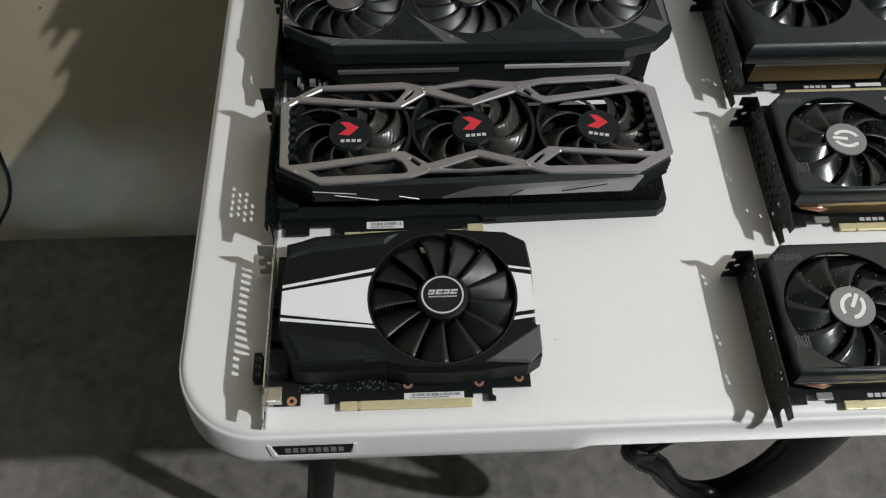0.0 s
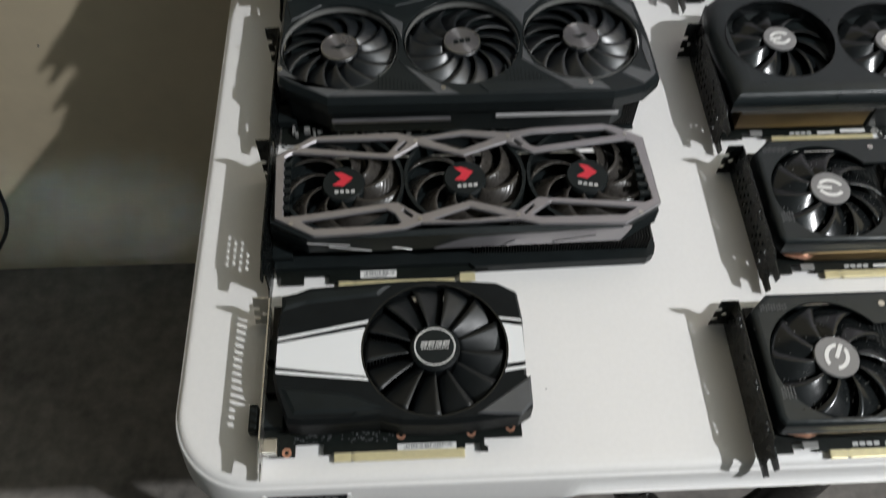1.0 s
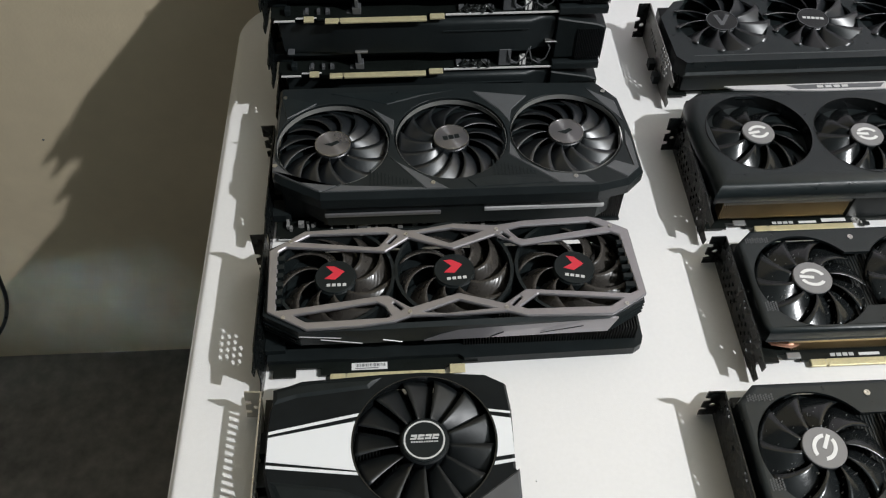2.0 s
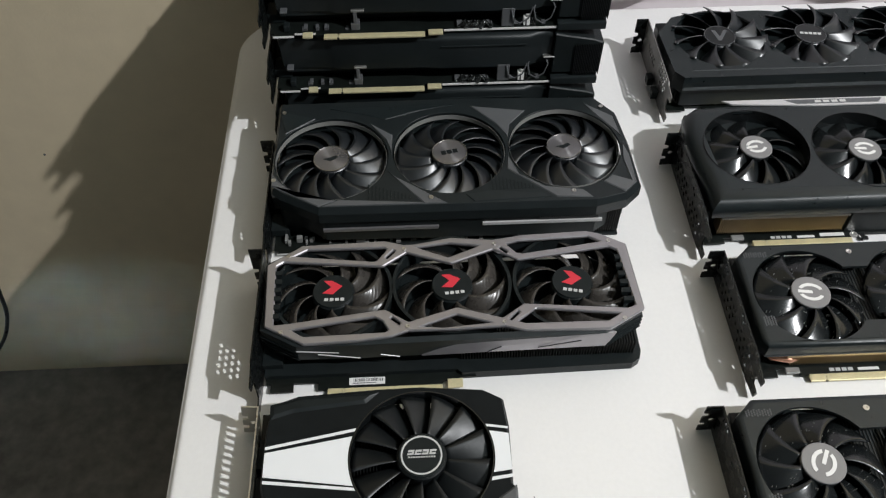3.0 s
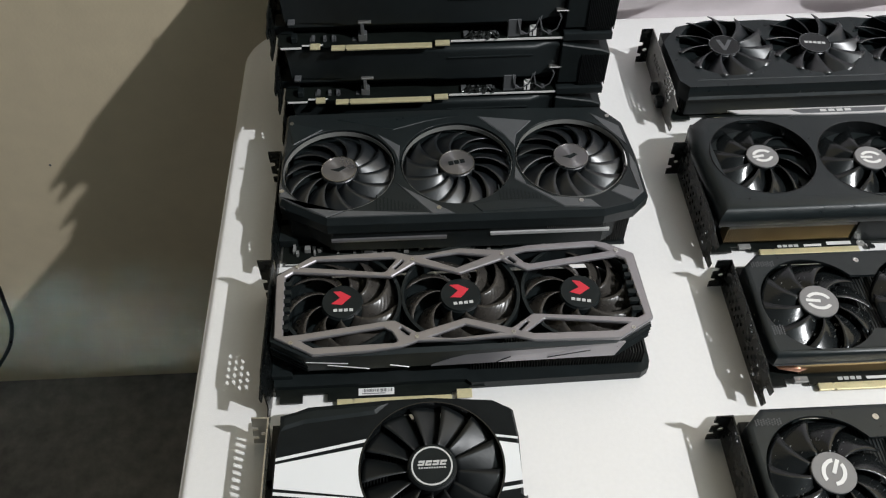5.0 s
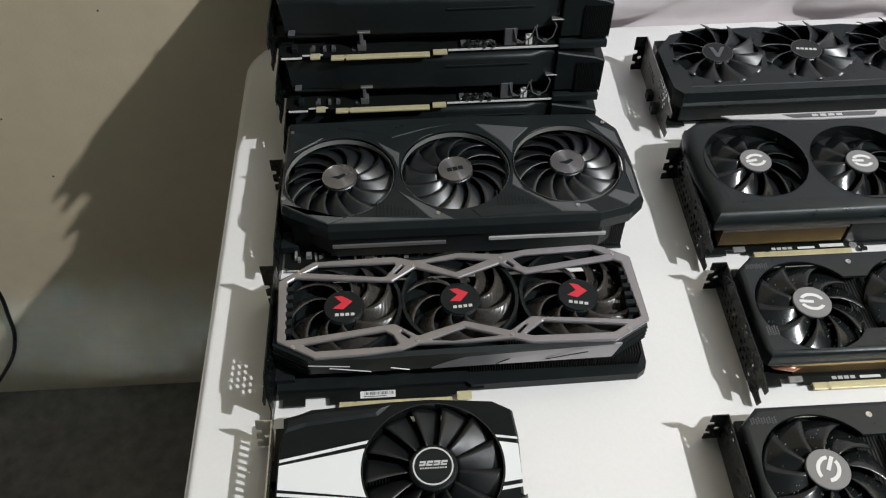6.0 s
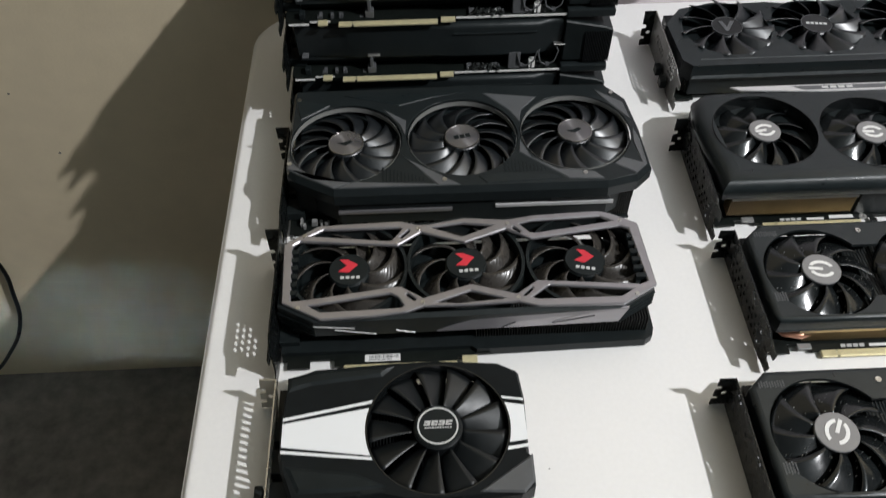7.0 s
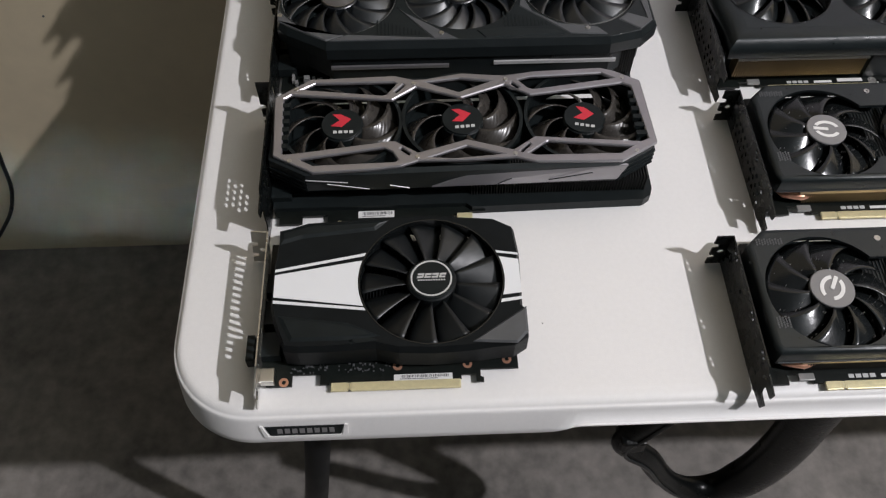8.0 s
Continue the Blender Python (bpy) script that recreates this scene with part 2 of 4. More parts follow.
def soften(ob, degrees=35):
    """Smooth shading but for edges sharper than the given angle."""
    me = ob.data
    bm = bmesh.new()
    bm.from_mesh(me)
    bmesh.ops.remove_doubles(bm, verts=bm.verts[:], dist=1e-6)
    for f in bm.faces:
        f.smooth = True
    for e in bm.edges:
        e.smooth = len(e.link_faces) == 2 and e.calc_face_angle(0.0) < radians(degrees)
    bm.to_mesh(me)
    bm.free()
    return ob


def blade_mesh(name, mat, r0, r1, w0, w1, sweep, zhi, zlo, curl=0.0, spin=1, power=1.2, droop=0.0):
    """One fan blade with its root on a hub: pitched, swept and slightly cupped."""
    bm = bmesh.new()
    nu, nv, th = 9, 5, 0.0009
    grid = []
    for u in range(nu + 1):
        fu = u / nu
        r = r0 + (r1 - r0) * fu
        w = w0 + (w1 - w0) * fu
        row = []
        for v in range(nv + 1):
            fv = v / nv
            a = spin * (sweep * fu ** power + (fv - 0.5) * w)
            z = zhi + (zlo - zhi) * (fv ** (1 + curl)) + 0.0006 * math.sin(fu * math.pi) - droop * fu ** 1.6
            row.append((r * math.cos(a), r * math.sin(a), z))
        grid.append(row)
    top = [[bm.verts.new(p) for p in row] for row in grid]
    bot = [[bm.verts.new((p[0], p[1], p[2] - th)) for p in row] for row in grid]
    for u in range(nu):
        for v in range(nv):
            bm.faces.new((top[u][v], top[u + 1][v], top[u + 1][v + 1], top[u][v + 1]))
            bm.faces.new((bot[u][v + 1], bot[u + 1][v + 1], bot[u + 1][v], bot[u][v]))
        for v in (0, nv):
            bm.faces.new((top[u][v], top[u + 1][v], bot[u + 1][v], bot[u][v]))
    for v in range(nv):
        for u in (0, nu):
            bm.faces.new((top[u][v], top[u][v + 1], bot[u][v + 1], bot[u][v]))
    bmesh.ops.recalc_face_normals(bm, faces=bm.faces[:])
    for f in bm.faces:
        f.smooth = True
    me = bpy.data.meshes.new(name)
    bm.to_mesh(me)
    bm.free()
    me.materials.append(mat)
    return me


def fan(parent, cx, cy, z, me, count, rhub, mat, cap_mat, phase=0.0, cap_r=None, label="", rim=None):
    """A fan: its hub with a disc on it, and the blades round it. z is the height of the disc."""
    bm = disc(bmesh.new(), 0, 0, -0.012, -0.0012, rhub, 36, 0.001)
    hub = part("fan", bm, mat, parent, label, (cx, cy, z), (0, 0, 0))
    part("hub_disc", disc(bmesh.new(), 0, 0, -0.0013, 0.0, cap_r or rhub * 0.94, 40, 0.0004), cap_mat, hub)
    for i in range(count):
        placed("blade", me, hub, "", (0, 0, 0), (0, 0, phase + 360.0 * i / count))
    if rim:
        part("rim", ring(bmesh.new(), 0, 0, -0.0055, -0.0008, rim + 0.0004, rim + 0.0006, 96), RIM, hub)
    return hub


def fins(x0, x1, y0, y1, z0, z1, pitch, th=0.0005):
    bm = bmesh.new()
    n = int((x1 - x0) / pitch)
    verts, faces = [], []
    for i in range(n):
        x = x0 + pitch * i
        k = len(verts)
        for a in (x, x + th):
            verts += [(a, y0, z0), (a, y1, z0), (a, y1, z1), (a, y0, z1)]
        faces += [tuple(k + j for j in q) for q in ((0, 1, 2, 3), (7, 6, 5, 4), (0, 4, 5, 1), (1, 5, 6, 2), (2, 6, 7, 3), (3, 7, 4, 0))]
    me = bpy.data.meshes.new("tmp")
    me.from_pydata(verts, [], faces)
    bm.from_mesh(me)
    bpy.data.meshes.remove(me)
    return bm


UPRIGHT = Matrix(((0, 0, 1, 0), (1, 0, 0, 0), (0, 1, 0, 0), (0, 0, 0, 1)))  # plate (y, z, thickness) -> world


def bracket(parent, mat, height=0.038, vents="slits", length=0.1045, label="", tab_mat=None):
    """The slotted metal end plate of a card, with its bent fixing tab and forked foot."""
    h = height
    out = [(length, 0.001), (length, h), (0.004, h), (0.0005, h - 0.003), (-0.0135, h - 0.005), (-0.0125, h - 0.0125), (-0.004, h - 0.0135), (-0.003, h - 0.0165),
           (-0.003, 0.0155), (-0.004, 0.0125), (-0.0125, 0.0115), (-0.0105, 0.0035), (0.0005, 0.0025), (0.004, 0.001)]
    holes = []
    if vents == "slits":
        for i in range(16):
            y = 0.0185 + i * 0.0053
            holes.append([(y, 0.0185), (y + 0.0030, 0.0185), (y + 0.0016, 0.0335), (y - 0.0014, 0.0335)])
    elif vents == "hex":
        for i in range(5):
            for j in range(3):
                holes.append(circle(0.010 + i * 0.0058 + (j % 2) * 0.0029, 0.0290 + j * 0.0056, 0.0023, 6, 0.52))
        for i in range(3):
            holes.append(circle(0.0129 + i * 0.0058, 0.0234, 0.0023, 6, 0.52))
        for i in range(5):
            for j in range(2):
                holes.append(circle(0.052 + i * 0.0054 + (j % 2) * 0.0027, 0.0215 + j * 0.005, 0.0020, 6, 0.52))
    elif vents == "comb":
        for i in range(11):
            for j in range(3):
                if 3 < i < 6 and j != 1:
                    continue
                holes.append(circle(0.014 + i * 0.0074 + (j % 2) * 0.0037, 0.0085 + j * 0.0062, 0.0021, 6, 0.52))
    if vents in ("few", "comb"):
        for y, z in ((0.0385, 0.0295), (0.0430, 0.0320), (0.0850, 0.0295), (0.0895, 0.0320)) if vents == "comb" else ((0.0120, 0.0305), (0.0160, 0.0315), (0.0400, 0.0305), (0.0445, 0.0320), (0.0660, 0.0220), (0.0860, 0.0310), (0.0910, 0.0320)):
            holes.append(circle(y, z, 0.0019, 8))
    ob = part("bracket", plate(out, holes, -0.0005, 0.0005, turn=UPRIGHT), mat, parent, label)
    # fixing tab bent outwards at the far end, with two screw notches
    tab = [(-0.0115, 0.001), (-0.0115, 0.0075), (-0.0075, 0.0085), (-0.0075, 0.0115), (-0.0115, 0.0125), (-0.0115, 0.0205), (-0.0075, 0.0215), (-0.0075, 0.0255), (-0.0115, 0.0265),
           (-0.0115, h), (0.0, h), (0.0, 0.001)]
    flat = Matrix(((1, 0, 0, 0), (0, 0, 1, 0), (0, 1, 0, 0), (0, 0, 0, 1)))
    part("fixing_tab", plate(tab, [circle(-0.0045, 0.0165, 0.0022, 12)], length - 0.001, length, turn=flat), tab_mat or mat, ob)
    return ob


def sockets(parent, rows, mat):
    for y0, y1, z0, z1 in rows:
        bm = boxed(0.0006, 0.016, y0, y1, z0, z1, 0.0006)
        part("display_socket", bm, mat, parent)


def board(parent, x1, y1, front=0.0125, z=0.003, hook=0.149, edge_mat=None, c0=0.049):
    """The circuit board with its gold edge connector and the hook beside it."""
    out = [(0.003, y1), (0.003, front), (0.0065, front), (0.0065, 0.0045), (0.0235, 0.0045), (0.0235, front), (c0 - 0.007, front), (c0 - 0.007, 0.005), (c0 - 0.001, 0.005), (c0 - 0.001, 0.0062),
           (c0 + 0.0862, 0.0062), (c0 + 0.0862, 0.009), (hook - 0.004, 0.009), (hook - 0.004, 0.0035), (hook + 0.001, 0.0035), (hook + 0.001, 0.0065), (hook - 0.001, 0.0075), (hook - 0.001, front),
           (x1, front), (x1, y1)]
    pcb = part("circuit_board", plate(out, [], z, z + 0.0016), PCB, parent)
    for a, b in ((c0, c0 + 0.0112), (c0 + 0.0131, c0 + 0.0857)):
        bm = bmesh.new()
        box(bm, a, b, 0.0, 0.0061, z - 0.0001, z + 0.0017, 0.0004)
        part("edge_connector", bm, GOLD, pcb, "gold-plated edge connector")
    bm = fins(c0 + 0.0004, c0 + 0.0852, 0.0006, 0.0056, z + 0.0016, z + 0.00182, 0.001, 0.0007)
    tagged(part("contact_strip", bm, GOLD, pcb), kind="stuff")
    return pcb


def screw(parent, x, y, z, r, mat, name="screw", hole=True):
    bm = bmesh.new()
    if hole:
        ring(bm, 0, 0, 0, 0.0006, r * 0.45, r, 20)
        if mat is not COPPER:
            disc(bm, 0, 0, 0, 0.0002, r * 0.46, 16)
    else:
        disc(bm, 0, 0, 0, 0.0008, r, 18, 0.0003)
    return part(name, bm, mat, parent, "", (x, y, z))


def barcode(parent, pts, z, rot=0.0):
    """A white paper sticker with rows of dark print."""
    (x0, y0), (x1, y1) = pts
    lab = part("label_sticker", boxed(x0, x1, y0, y1, z, z + 0.0002), LABEL, parent, "white barcode sticker")
    bm = bmesh.new()
    rnd = random.Random(3)
    x = x0 + 0.12 * (x1 - x0)
    while x < x1 - 0.06 * (x1 - x0):
        w = rnd.choice((0.0003, 0.0005, 0.0008))
        box(bm, x, x + w, y0 + 0.42 * (y1 - y0), y1 - 0.14 * (y1 - y0), z + 0.0002, z + 0.00024)
        x += w + rnd.choice((0.0003, 0.0004, 0.0006))
    box(bm, x0 + 0.1 * (x1 - x0), x1 - 0.25 * (x1 - x0), y0 + 0.16 * (y1 - y0), y0 + 0.28 * (y1 - y0), z + 0.0002, z + 0.00024)
    part("print", bm, INK, lab)
    return lab


def clip_circle(poly, cx, cy, r, right):
    """Replace the side of a quad that meets a round opening by its arc. poly: left-top, right-top, right-bottom, left-bottom."""
    def on(p, q):
        d = Vector((q[0] - p[0], q[1] - p[1]))
        f = Vector((p[0] - cx, p[1] - cy))
        a, b, c = d.dot(d), 2 * f.dot(d), f.dot(f) - r * r
        t = (-b - math.sqrt(max(0, b * b - 4 * a * c))) / (2 * a)
        return (p[0] + d.x * t, p[1] + d.y * t)
    lt, rt, rb, lb = poly
    if right:
        a, b = on(lt, (rt[0] + (rt[0] - lt[0]), rt[1] + (rt[1] - lt[1]))), on(lb, (rb[0] + (rb[0] - lb[0]), rb[1] + (rb[1] - lb[1])))
        ends = [lb, lt]
    else:
        a, b = on(rt, (lt[0] - (rt[0] - lt[0]), lt[1] - (rt[1] - lt[1]))), on(rb, (lb[0] - (rb[0] - lb[0]), lb[1] - (rb[1] - lb[1])))
        ends = [rb, rt]
    a0, a1 = math.atan2(a[1] - cy, a[0] - cx), math.atan2(b[1] - cy, b[0] - cx)
    if a1 - a0 > math.pi:
        a1 -= 2 * math.pi
    if a0 - a1 > math.pi:
        a1 += 2 * math.pi
    arc = [(cx + r * math.cos(a0 + (a1 - a0) * i / 8), cy + r * math.sin(a0 + (a1 - a0) * i / 8)) for i in range(9)]
    return ends + arc


TOP = 0.74  # height of the table top


# ---- the room ----
def slab(name, x0, x1, y0, y1, z0, z1, mat, label=""):
    ob = part(name, boxed(x0, x1, y0, y1, z0, z1), mat)
    return tagged(ob, label, name.split("_")[0], "", "structure")


slab("floor", -1.9, 6.0, -4.0, 0.8, -0.12, 0.0, FLOOR, "stained dark grey concrete garage floor")
slab("wall_north", -1.9, 6.0, 0.621, 0.77, 0.0, 3.6, WALL, "cream painted wall behind the folding table")
# three unseen walls added to close the room and limit the fill light
slab("wall_west", -1.9, -1.75, -4.0, 0.621, 0.0, 3.6, DARKW, "unseen added wall, dark to keep bounced light low")
slab("wall_east", 5.85, 6.0, -4.0, 0.621, 0.0, 3.6, DARKW, "unseen added wall, dark to keep bounced light low")
slab("wall_south", -1.75, 5.85, -4.0, -3.85, 0.0, 3.6, DARKW, "unseen added wall, dark to keep bounced light low")
# unseen ceiling, added to bounce lamp light down on the cards
slab("ceiling", -1.9, 6.0, -4.0, 0.77, 3.6, 3.72, CEIL, "unseen added ceiling, toned to bounce cool fill light")


for x_, z_, r_ in ((-0.222, 0.773, 0.0013), (-0.385, 0.626, 0.0014), (-0.358, 0.526, 0.0016)):
    mk = bmesh.new()
    disc(mk, 0, 0, 0, 0.0012, r_, 10, 0.0004)
    part("nail_mark", mk, INK, bpy.data.objects["wall_north"], "", (x_, 0.6212, z_), (90, 0, 0))


# ---- folding table ----
def rounded(x0, x1, y0, y1, r, n=10, extra=()):
    out = []
    for cx, cy, a in ((x1 - r, y1 - r, 0), (x0 + r, y1 - r, 90), (x0 + r, y0 + r, 180), (x1 - r, y0 + r, 270)):
        out += [(cx + r * math.cos(radians(a + 90 * i / n)), cy + r * math.sin(radians(a + 90 * i / n))) for i in range(n + 1)]
        if a == 180:
            out += [(x, y0) for x in extra]
    return out


def folding_table():
    t = new("folding_table")
    tagged(t, "white moulded plastic folding table with dark metal legs", "table")
    x0, x1, y0, y1 = -0.061, 1.158, -0.0215, 0.604
    # the skirt is deeper at the corners than along the middle
    steps = [0.12, 0.17, 0.19, 0.199, 0.205, 0.211, 0.217, 0.230, 0.50, 0.87, 0.885, 0.90, 0.92]

    def low(x, y, z):
        if z > 0.7135 or y > 0.1:
            return z
        u = min(1.0, max(0.0, (x - 0.195) / 0.022, 0.0) if x < 0.55 else max(0.0, (0.903 - x) / 0.022))
        return z + 0.0095 * u * u * (3 - 2 * u)
    rings = []
    profile = ((0.030, 0.030, 0.700), (0.030, 0.030, 0.7110), (0.0035, 0.0035, 0.7112), (0.0008, 0.0008, 0.7120), (0.0, 0.0, 0.7135), (0.0, 0.0012, 0.7180), (0.0, 0.0062, 0.7335), (0.0003, 0.0070, 0.7352),
               (0.0010, 0.0080, 0.7362), (0.0016, 0.0088, 0.7362), (0.0024, 0.0096, 0.7372), (0.0034, 0.0112, 0.7386), (0.0048, 0.0135, 0.7395), (0.0062, 0.0160, 0.7399), (0.0085, 0.0190, 0.74))
    for d, f, z in profile:
        rings.append([(x, y, low(x, y, z)) for x, y in rounded(x0 + d, x1 - d, y0 + f, y1 - d, 0.058 - d, 24, steps)])
    part("tabletop", loft(rings), TABLE, t, smooth=True)
    flat = Matrix(((1, 0, 0, 0), (0, 0, 1, 0), (0, 1, 0, 0), (0, 0, 0, 1)))
    # badge: a dark plate let into the sloping skirt, with a raised rim
    def on_skirt(loop, proud, thick=0.0006):
        bm = bmesh.new()
        lean = Vector((0, -0.952, 0.307))
        rows = [[(Vector((x, y0 + 0.0012 + (z - 0.7180) * 0.3226, z)) + lean * k) for x, z in loop] for k in (proud - thick, proud)]
        return loft([[tuple(p) for p in row] for row in rows], bm)
    badge = part("badge", on_skirt([(0.0045, 0.7290), (0.0075, 0.7205), (0.0540, 0.7205), (0.0570, 0.7290)], 0.0005), BLACK, t, "black maker's badge")
    for i in range(8):
        xx = 0.0125 + i * 0.0049
        part("badge_print", on_skirt([(xx, 0.7270), (xx, 0.7228), (xx + 0.0034, 0.7228), (xx + 0.0034, 0.7270)], 0.0008, 0.0003), HUBG, badge)
    for loop in ([(0.0035, 0.7205), (0.0060, 0.7183), (0.0560, 0.7183), (0.0590, 0.7205)], [(0.0570, 0.7300), (0.0552, 0.7205), (0.0590, 0.7205), (0.0592, 0.7300)], [(0.0030, 0.7300), (0.0062, 0.7205), (0.0035, 0.7205), (0.0012, 0.7300)]):
        part("badge_rim", on_skirt(loop, 0.0011, 0.0012), TABLE, badge)
    # legs: splayed tubes joined by a foot bar
    for sx, xa, xb in ((1, 0.034, -0.052), (-1, 1.065, 1.150)):
        for y in (0.060, 0.520):
            part("leg", tube([(xa, y, 0.705), (xa + (xb - xa) * 0.5, y, 0.36), (xb, y, 0.013)], 0.0125, 14), LEGM, t, smooth=True)
        part("foot_bar", tube([(xb, 0.02, 0.013), (xb, 0.30, 0.013), (xb, 0.56, 0.013)], 0.0125, 14, bm=None), LEGM, t, smooth=True)
    return t


folding_table()


# ---- cards ----
def white_stripe_card(x, y, yaw=0.0):
    c = new("graphics_card")
    c.matrix_basis = pose(x, y, TOP, 0, 0, yaw)
    tagged(c, "short black and white graphics card with one large fan", "graphics card", "graphics cards on the table")
    br = bracket(c, STEEL, 0.0385, "slits", 0.1055, "shiny steel bracket with slanted slits")
    br.matrix_basis = pose(0.0015, 0, 0, 0, 6.5, 0)
    sockets(c, [(0.022, 0.040, 0.006, 0.0145), (0.046, 0.064, 0.006, 0.0145), (0.070, 0.086, 0.006, 0.0145)], BLACK)
    part("socket_cap", boxed(-0.0065, -0.0012, 0.0190, 0.0380, 0.0050, 0.0150, 0.0008), BLACK, c, "black plastic socket cap")
    part("socket_shell", boxed(0.0030, 0.0125, 0.0050, 0.0155, 0.0047, 0.0110, 0.0008), STEEL, c, "shiny metal socket shell")
    pcb = board(c, 0.1734, 0.1165)
    for px_, py_ in ((0.093, 0.0165), (0.1396, 0.0164), (0.1660, 0.0188), (0.0181, 0.0072)):
        screw(pcb, px_, py_, 0.0046, 0.0032, COPPER, "copper_ring")
    barcode(pcb, ((0.0905, 0.0060), (0.1293, 0.0103)), 0.0047)
    box_ = bmesh.new()
    rnd = random.Random(5)
    for i in range(60):
        xx, yy = rnd.uniform(0.022, 0.088), rnd.uniform(0.0128, 0.019)
        box(box_, xx, xx + rnd.uniform(0.0006, 0.0016), yy, yy + rnd.uniform(0.0005, 0.0012), 0.0046, 0.0046 + rnd.uniform(0.0004, 0.0014))
    tagged(part("component_patch", box_, SLATE, pcb), kind="stuff")
    tagged(part("heatsink", fins(0.020, 0.170, 0.020, 0.112, 0.006, 0.015, 0.0022), FINBLK, c), kind="stuff")
    # silver boxes imitate the light showing through gaps between the blades
    for x0_, x1_, y0_ in ((0.1120, 0.1185, 0.0975), (0.0975, 0.1025, 0.0990)):
        part("base_screw_plate", boxed(x0_, x1_, y0_, y0_ + 0.0085, 0.0150, 0.0175, 0.0004), SILVER, c)
    outline = [(0.0105, 0.0773), (0.0103, 0.0500), (0.0130, 0.0380), (0.0205, 0.0180), (0.0300, 0.0165), (0.0505, 0.0165), (0.0800, 0.0180), (0.0950, 0.0142), (0.1180, 0.0132), (0.1400, 0.0142), (0.1586, 0.0165), (0.1700, 0.0172), (0.1793, 0.0231),
               (0.1797, 0.0430), (0.1772, 0.0450), (0.1782, 0.0876), (0.1762, 0.1075), (0.1623, 0.1155), (0.1180, 0.1195), (0.0868, 0.1190), (0.0323, 0.1161), (0.0145, 0.1095), (0.0115, 0.0950)]
    sh = part("shroud", shroud(outline, [circle(0.1173, 0.0656, 0.0482, 72)], 0.011, 0.0285, 0.0340, 0.0022), MATTBLACK, c)
    fr = part("fan_ring", ring(bmesh.new(), 0.1173, 0.0656, 0.024, 0.0343, 0.0479, 0.0487, 72), GLOSS, c)
    # faceted ridges pressed into the cover
    for pts, h in (([(0.0135, 0.1080), (0.0340, 0.1135), (0.0900, 0.1150), (0.0800, 0.1060), (0.0300, 0.1010), (0.0140, 0.0960)], 0.0012), ([(0.0150, 0.0420), (0.0620, 0.0350), (0.0850, 0.0240), (0.0600, 0.0215), (0.0250, 0.0215)], 0.0012),
                   ([(0.0620, 0.0215), (0.0790, 0.0235), (0.0830, 0.0215), (0.0640, 0.0190)], 0.0009)):
        ins = inset(pts, 0.003)
        part("raised_facet", loft([[(a, b, 0.0338) for a, b in pts], [(a, b, 0.034 + h) for a, b in ins]]), BLACK, sh)
    pts = [(0.1418, 0.0180), (0.1790, 0.0430), (0.1788, 0.0240), (0.1712, 0.0160)]
    part("corner_facet", loft([[(a, b, 0.0338) for a, b in pts], [(a, b, 0.0352) for a, b in inset(pts, 0.0015)]]), SLATE, sh, "grey satin corner facet")
    R = 0.0492
    for q, right in (([(0.0125, 0.0722), (0.0700, 0.0817), (0.0703, 0.0468), (0.0125, 0.0552)], True), ([(0.0125, 0.0765), (0.0727, 0.0877), (0.0727, 0.0855), (0.0125, 0.0744)], True),
                     ([(0.0125, 0.0528), (0.0736, 0.0452), (0.0736, 0.0432), (0.0125, 0.0506)], True), ([(0.1633, 0.0820), (0.1768, 0.0793), (0.1768, 0.0533), (0.1649, 0.0519)], False),
                     ([(0.1627, 0.0868), (0.1768, 0.0844), (0.1768, 0.0828), (0.1626, 0.0851)], False), ([(0.1646, 0.0488), (0.1768, 0.0503), (0.1768, 0.0481), (0.1640, 0.0464)], False)):
        part("white_stripe", plate(clip_circle(q, 0.1173, 0.0656, R, right), [], 0.0340, 0.0343), WHITE, sh, "white printed stripe")
    me = blade_mesh("blade_wide", MATTBLADE, 0.0165, 0.0472, 0.455, 0.465, -0.05, 0.0, -0.0080, 0.2, -1)
    f = fan(c, 0.1173, 0.0656, 0.0352, me, 13, 0.0168, MATTBLADE, BLACK, 8.0, 0.0155, "black thirteen-blade fan")
    for ob in f.children:
        if ob.name.startswith("blade"):
            ob.location.z = -0.0035
    part("hub_ring", ring(bmesh.new(), 0, 0, 0.0, 0.0003, 0.0128, 0.0139, 48), PALE, f, "silver ring round the hub")
    em = bmesh.new()
    for i in range(4):
        x_ = -0.0098 + i * 0.0049
        for ya, yb in ((0.0003, 0.0015), (0.0024, 0.0038)):
            plate([(x_ + 0.3 * ya, ya), (x_ + 0.0042 + 0.3 * ya, ya), (x_ + 0.0042 + 0.3 * yb, yb), (x_ + 0.3 * yb, yb)], [], 0.0, 0.0003, em)
        k_ = 0.0 if i % 2 else 0.0028
        plate([(x_ + k_ + 0.0005, 0.0013), (x_ + k_ + 0.0018, 0.0013), (x_ + k_ + 0.0021, 0.0026), (x_ + k_ + 0.0008, 0.0026)], [], 0.0, 0.0003, em)
    for i in range(11):
        box(em, -0.0090 + i * 0.0017, -0.0078 + i * 0.0017, -0.0019, -0.0009, 0.0, 0.0003)
    part("emblem", em, PALE, f, "pale printed emblem bars")
    return c


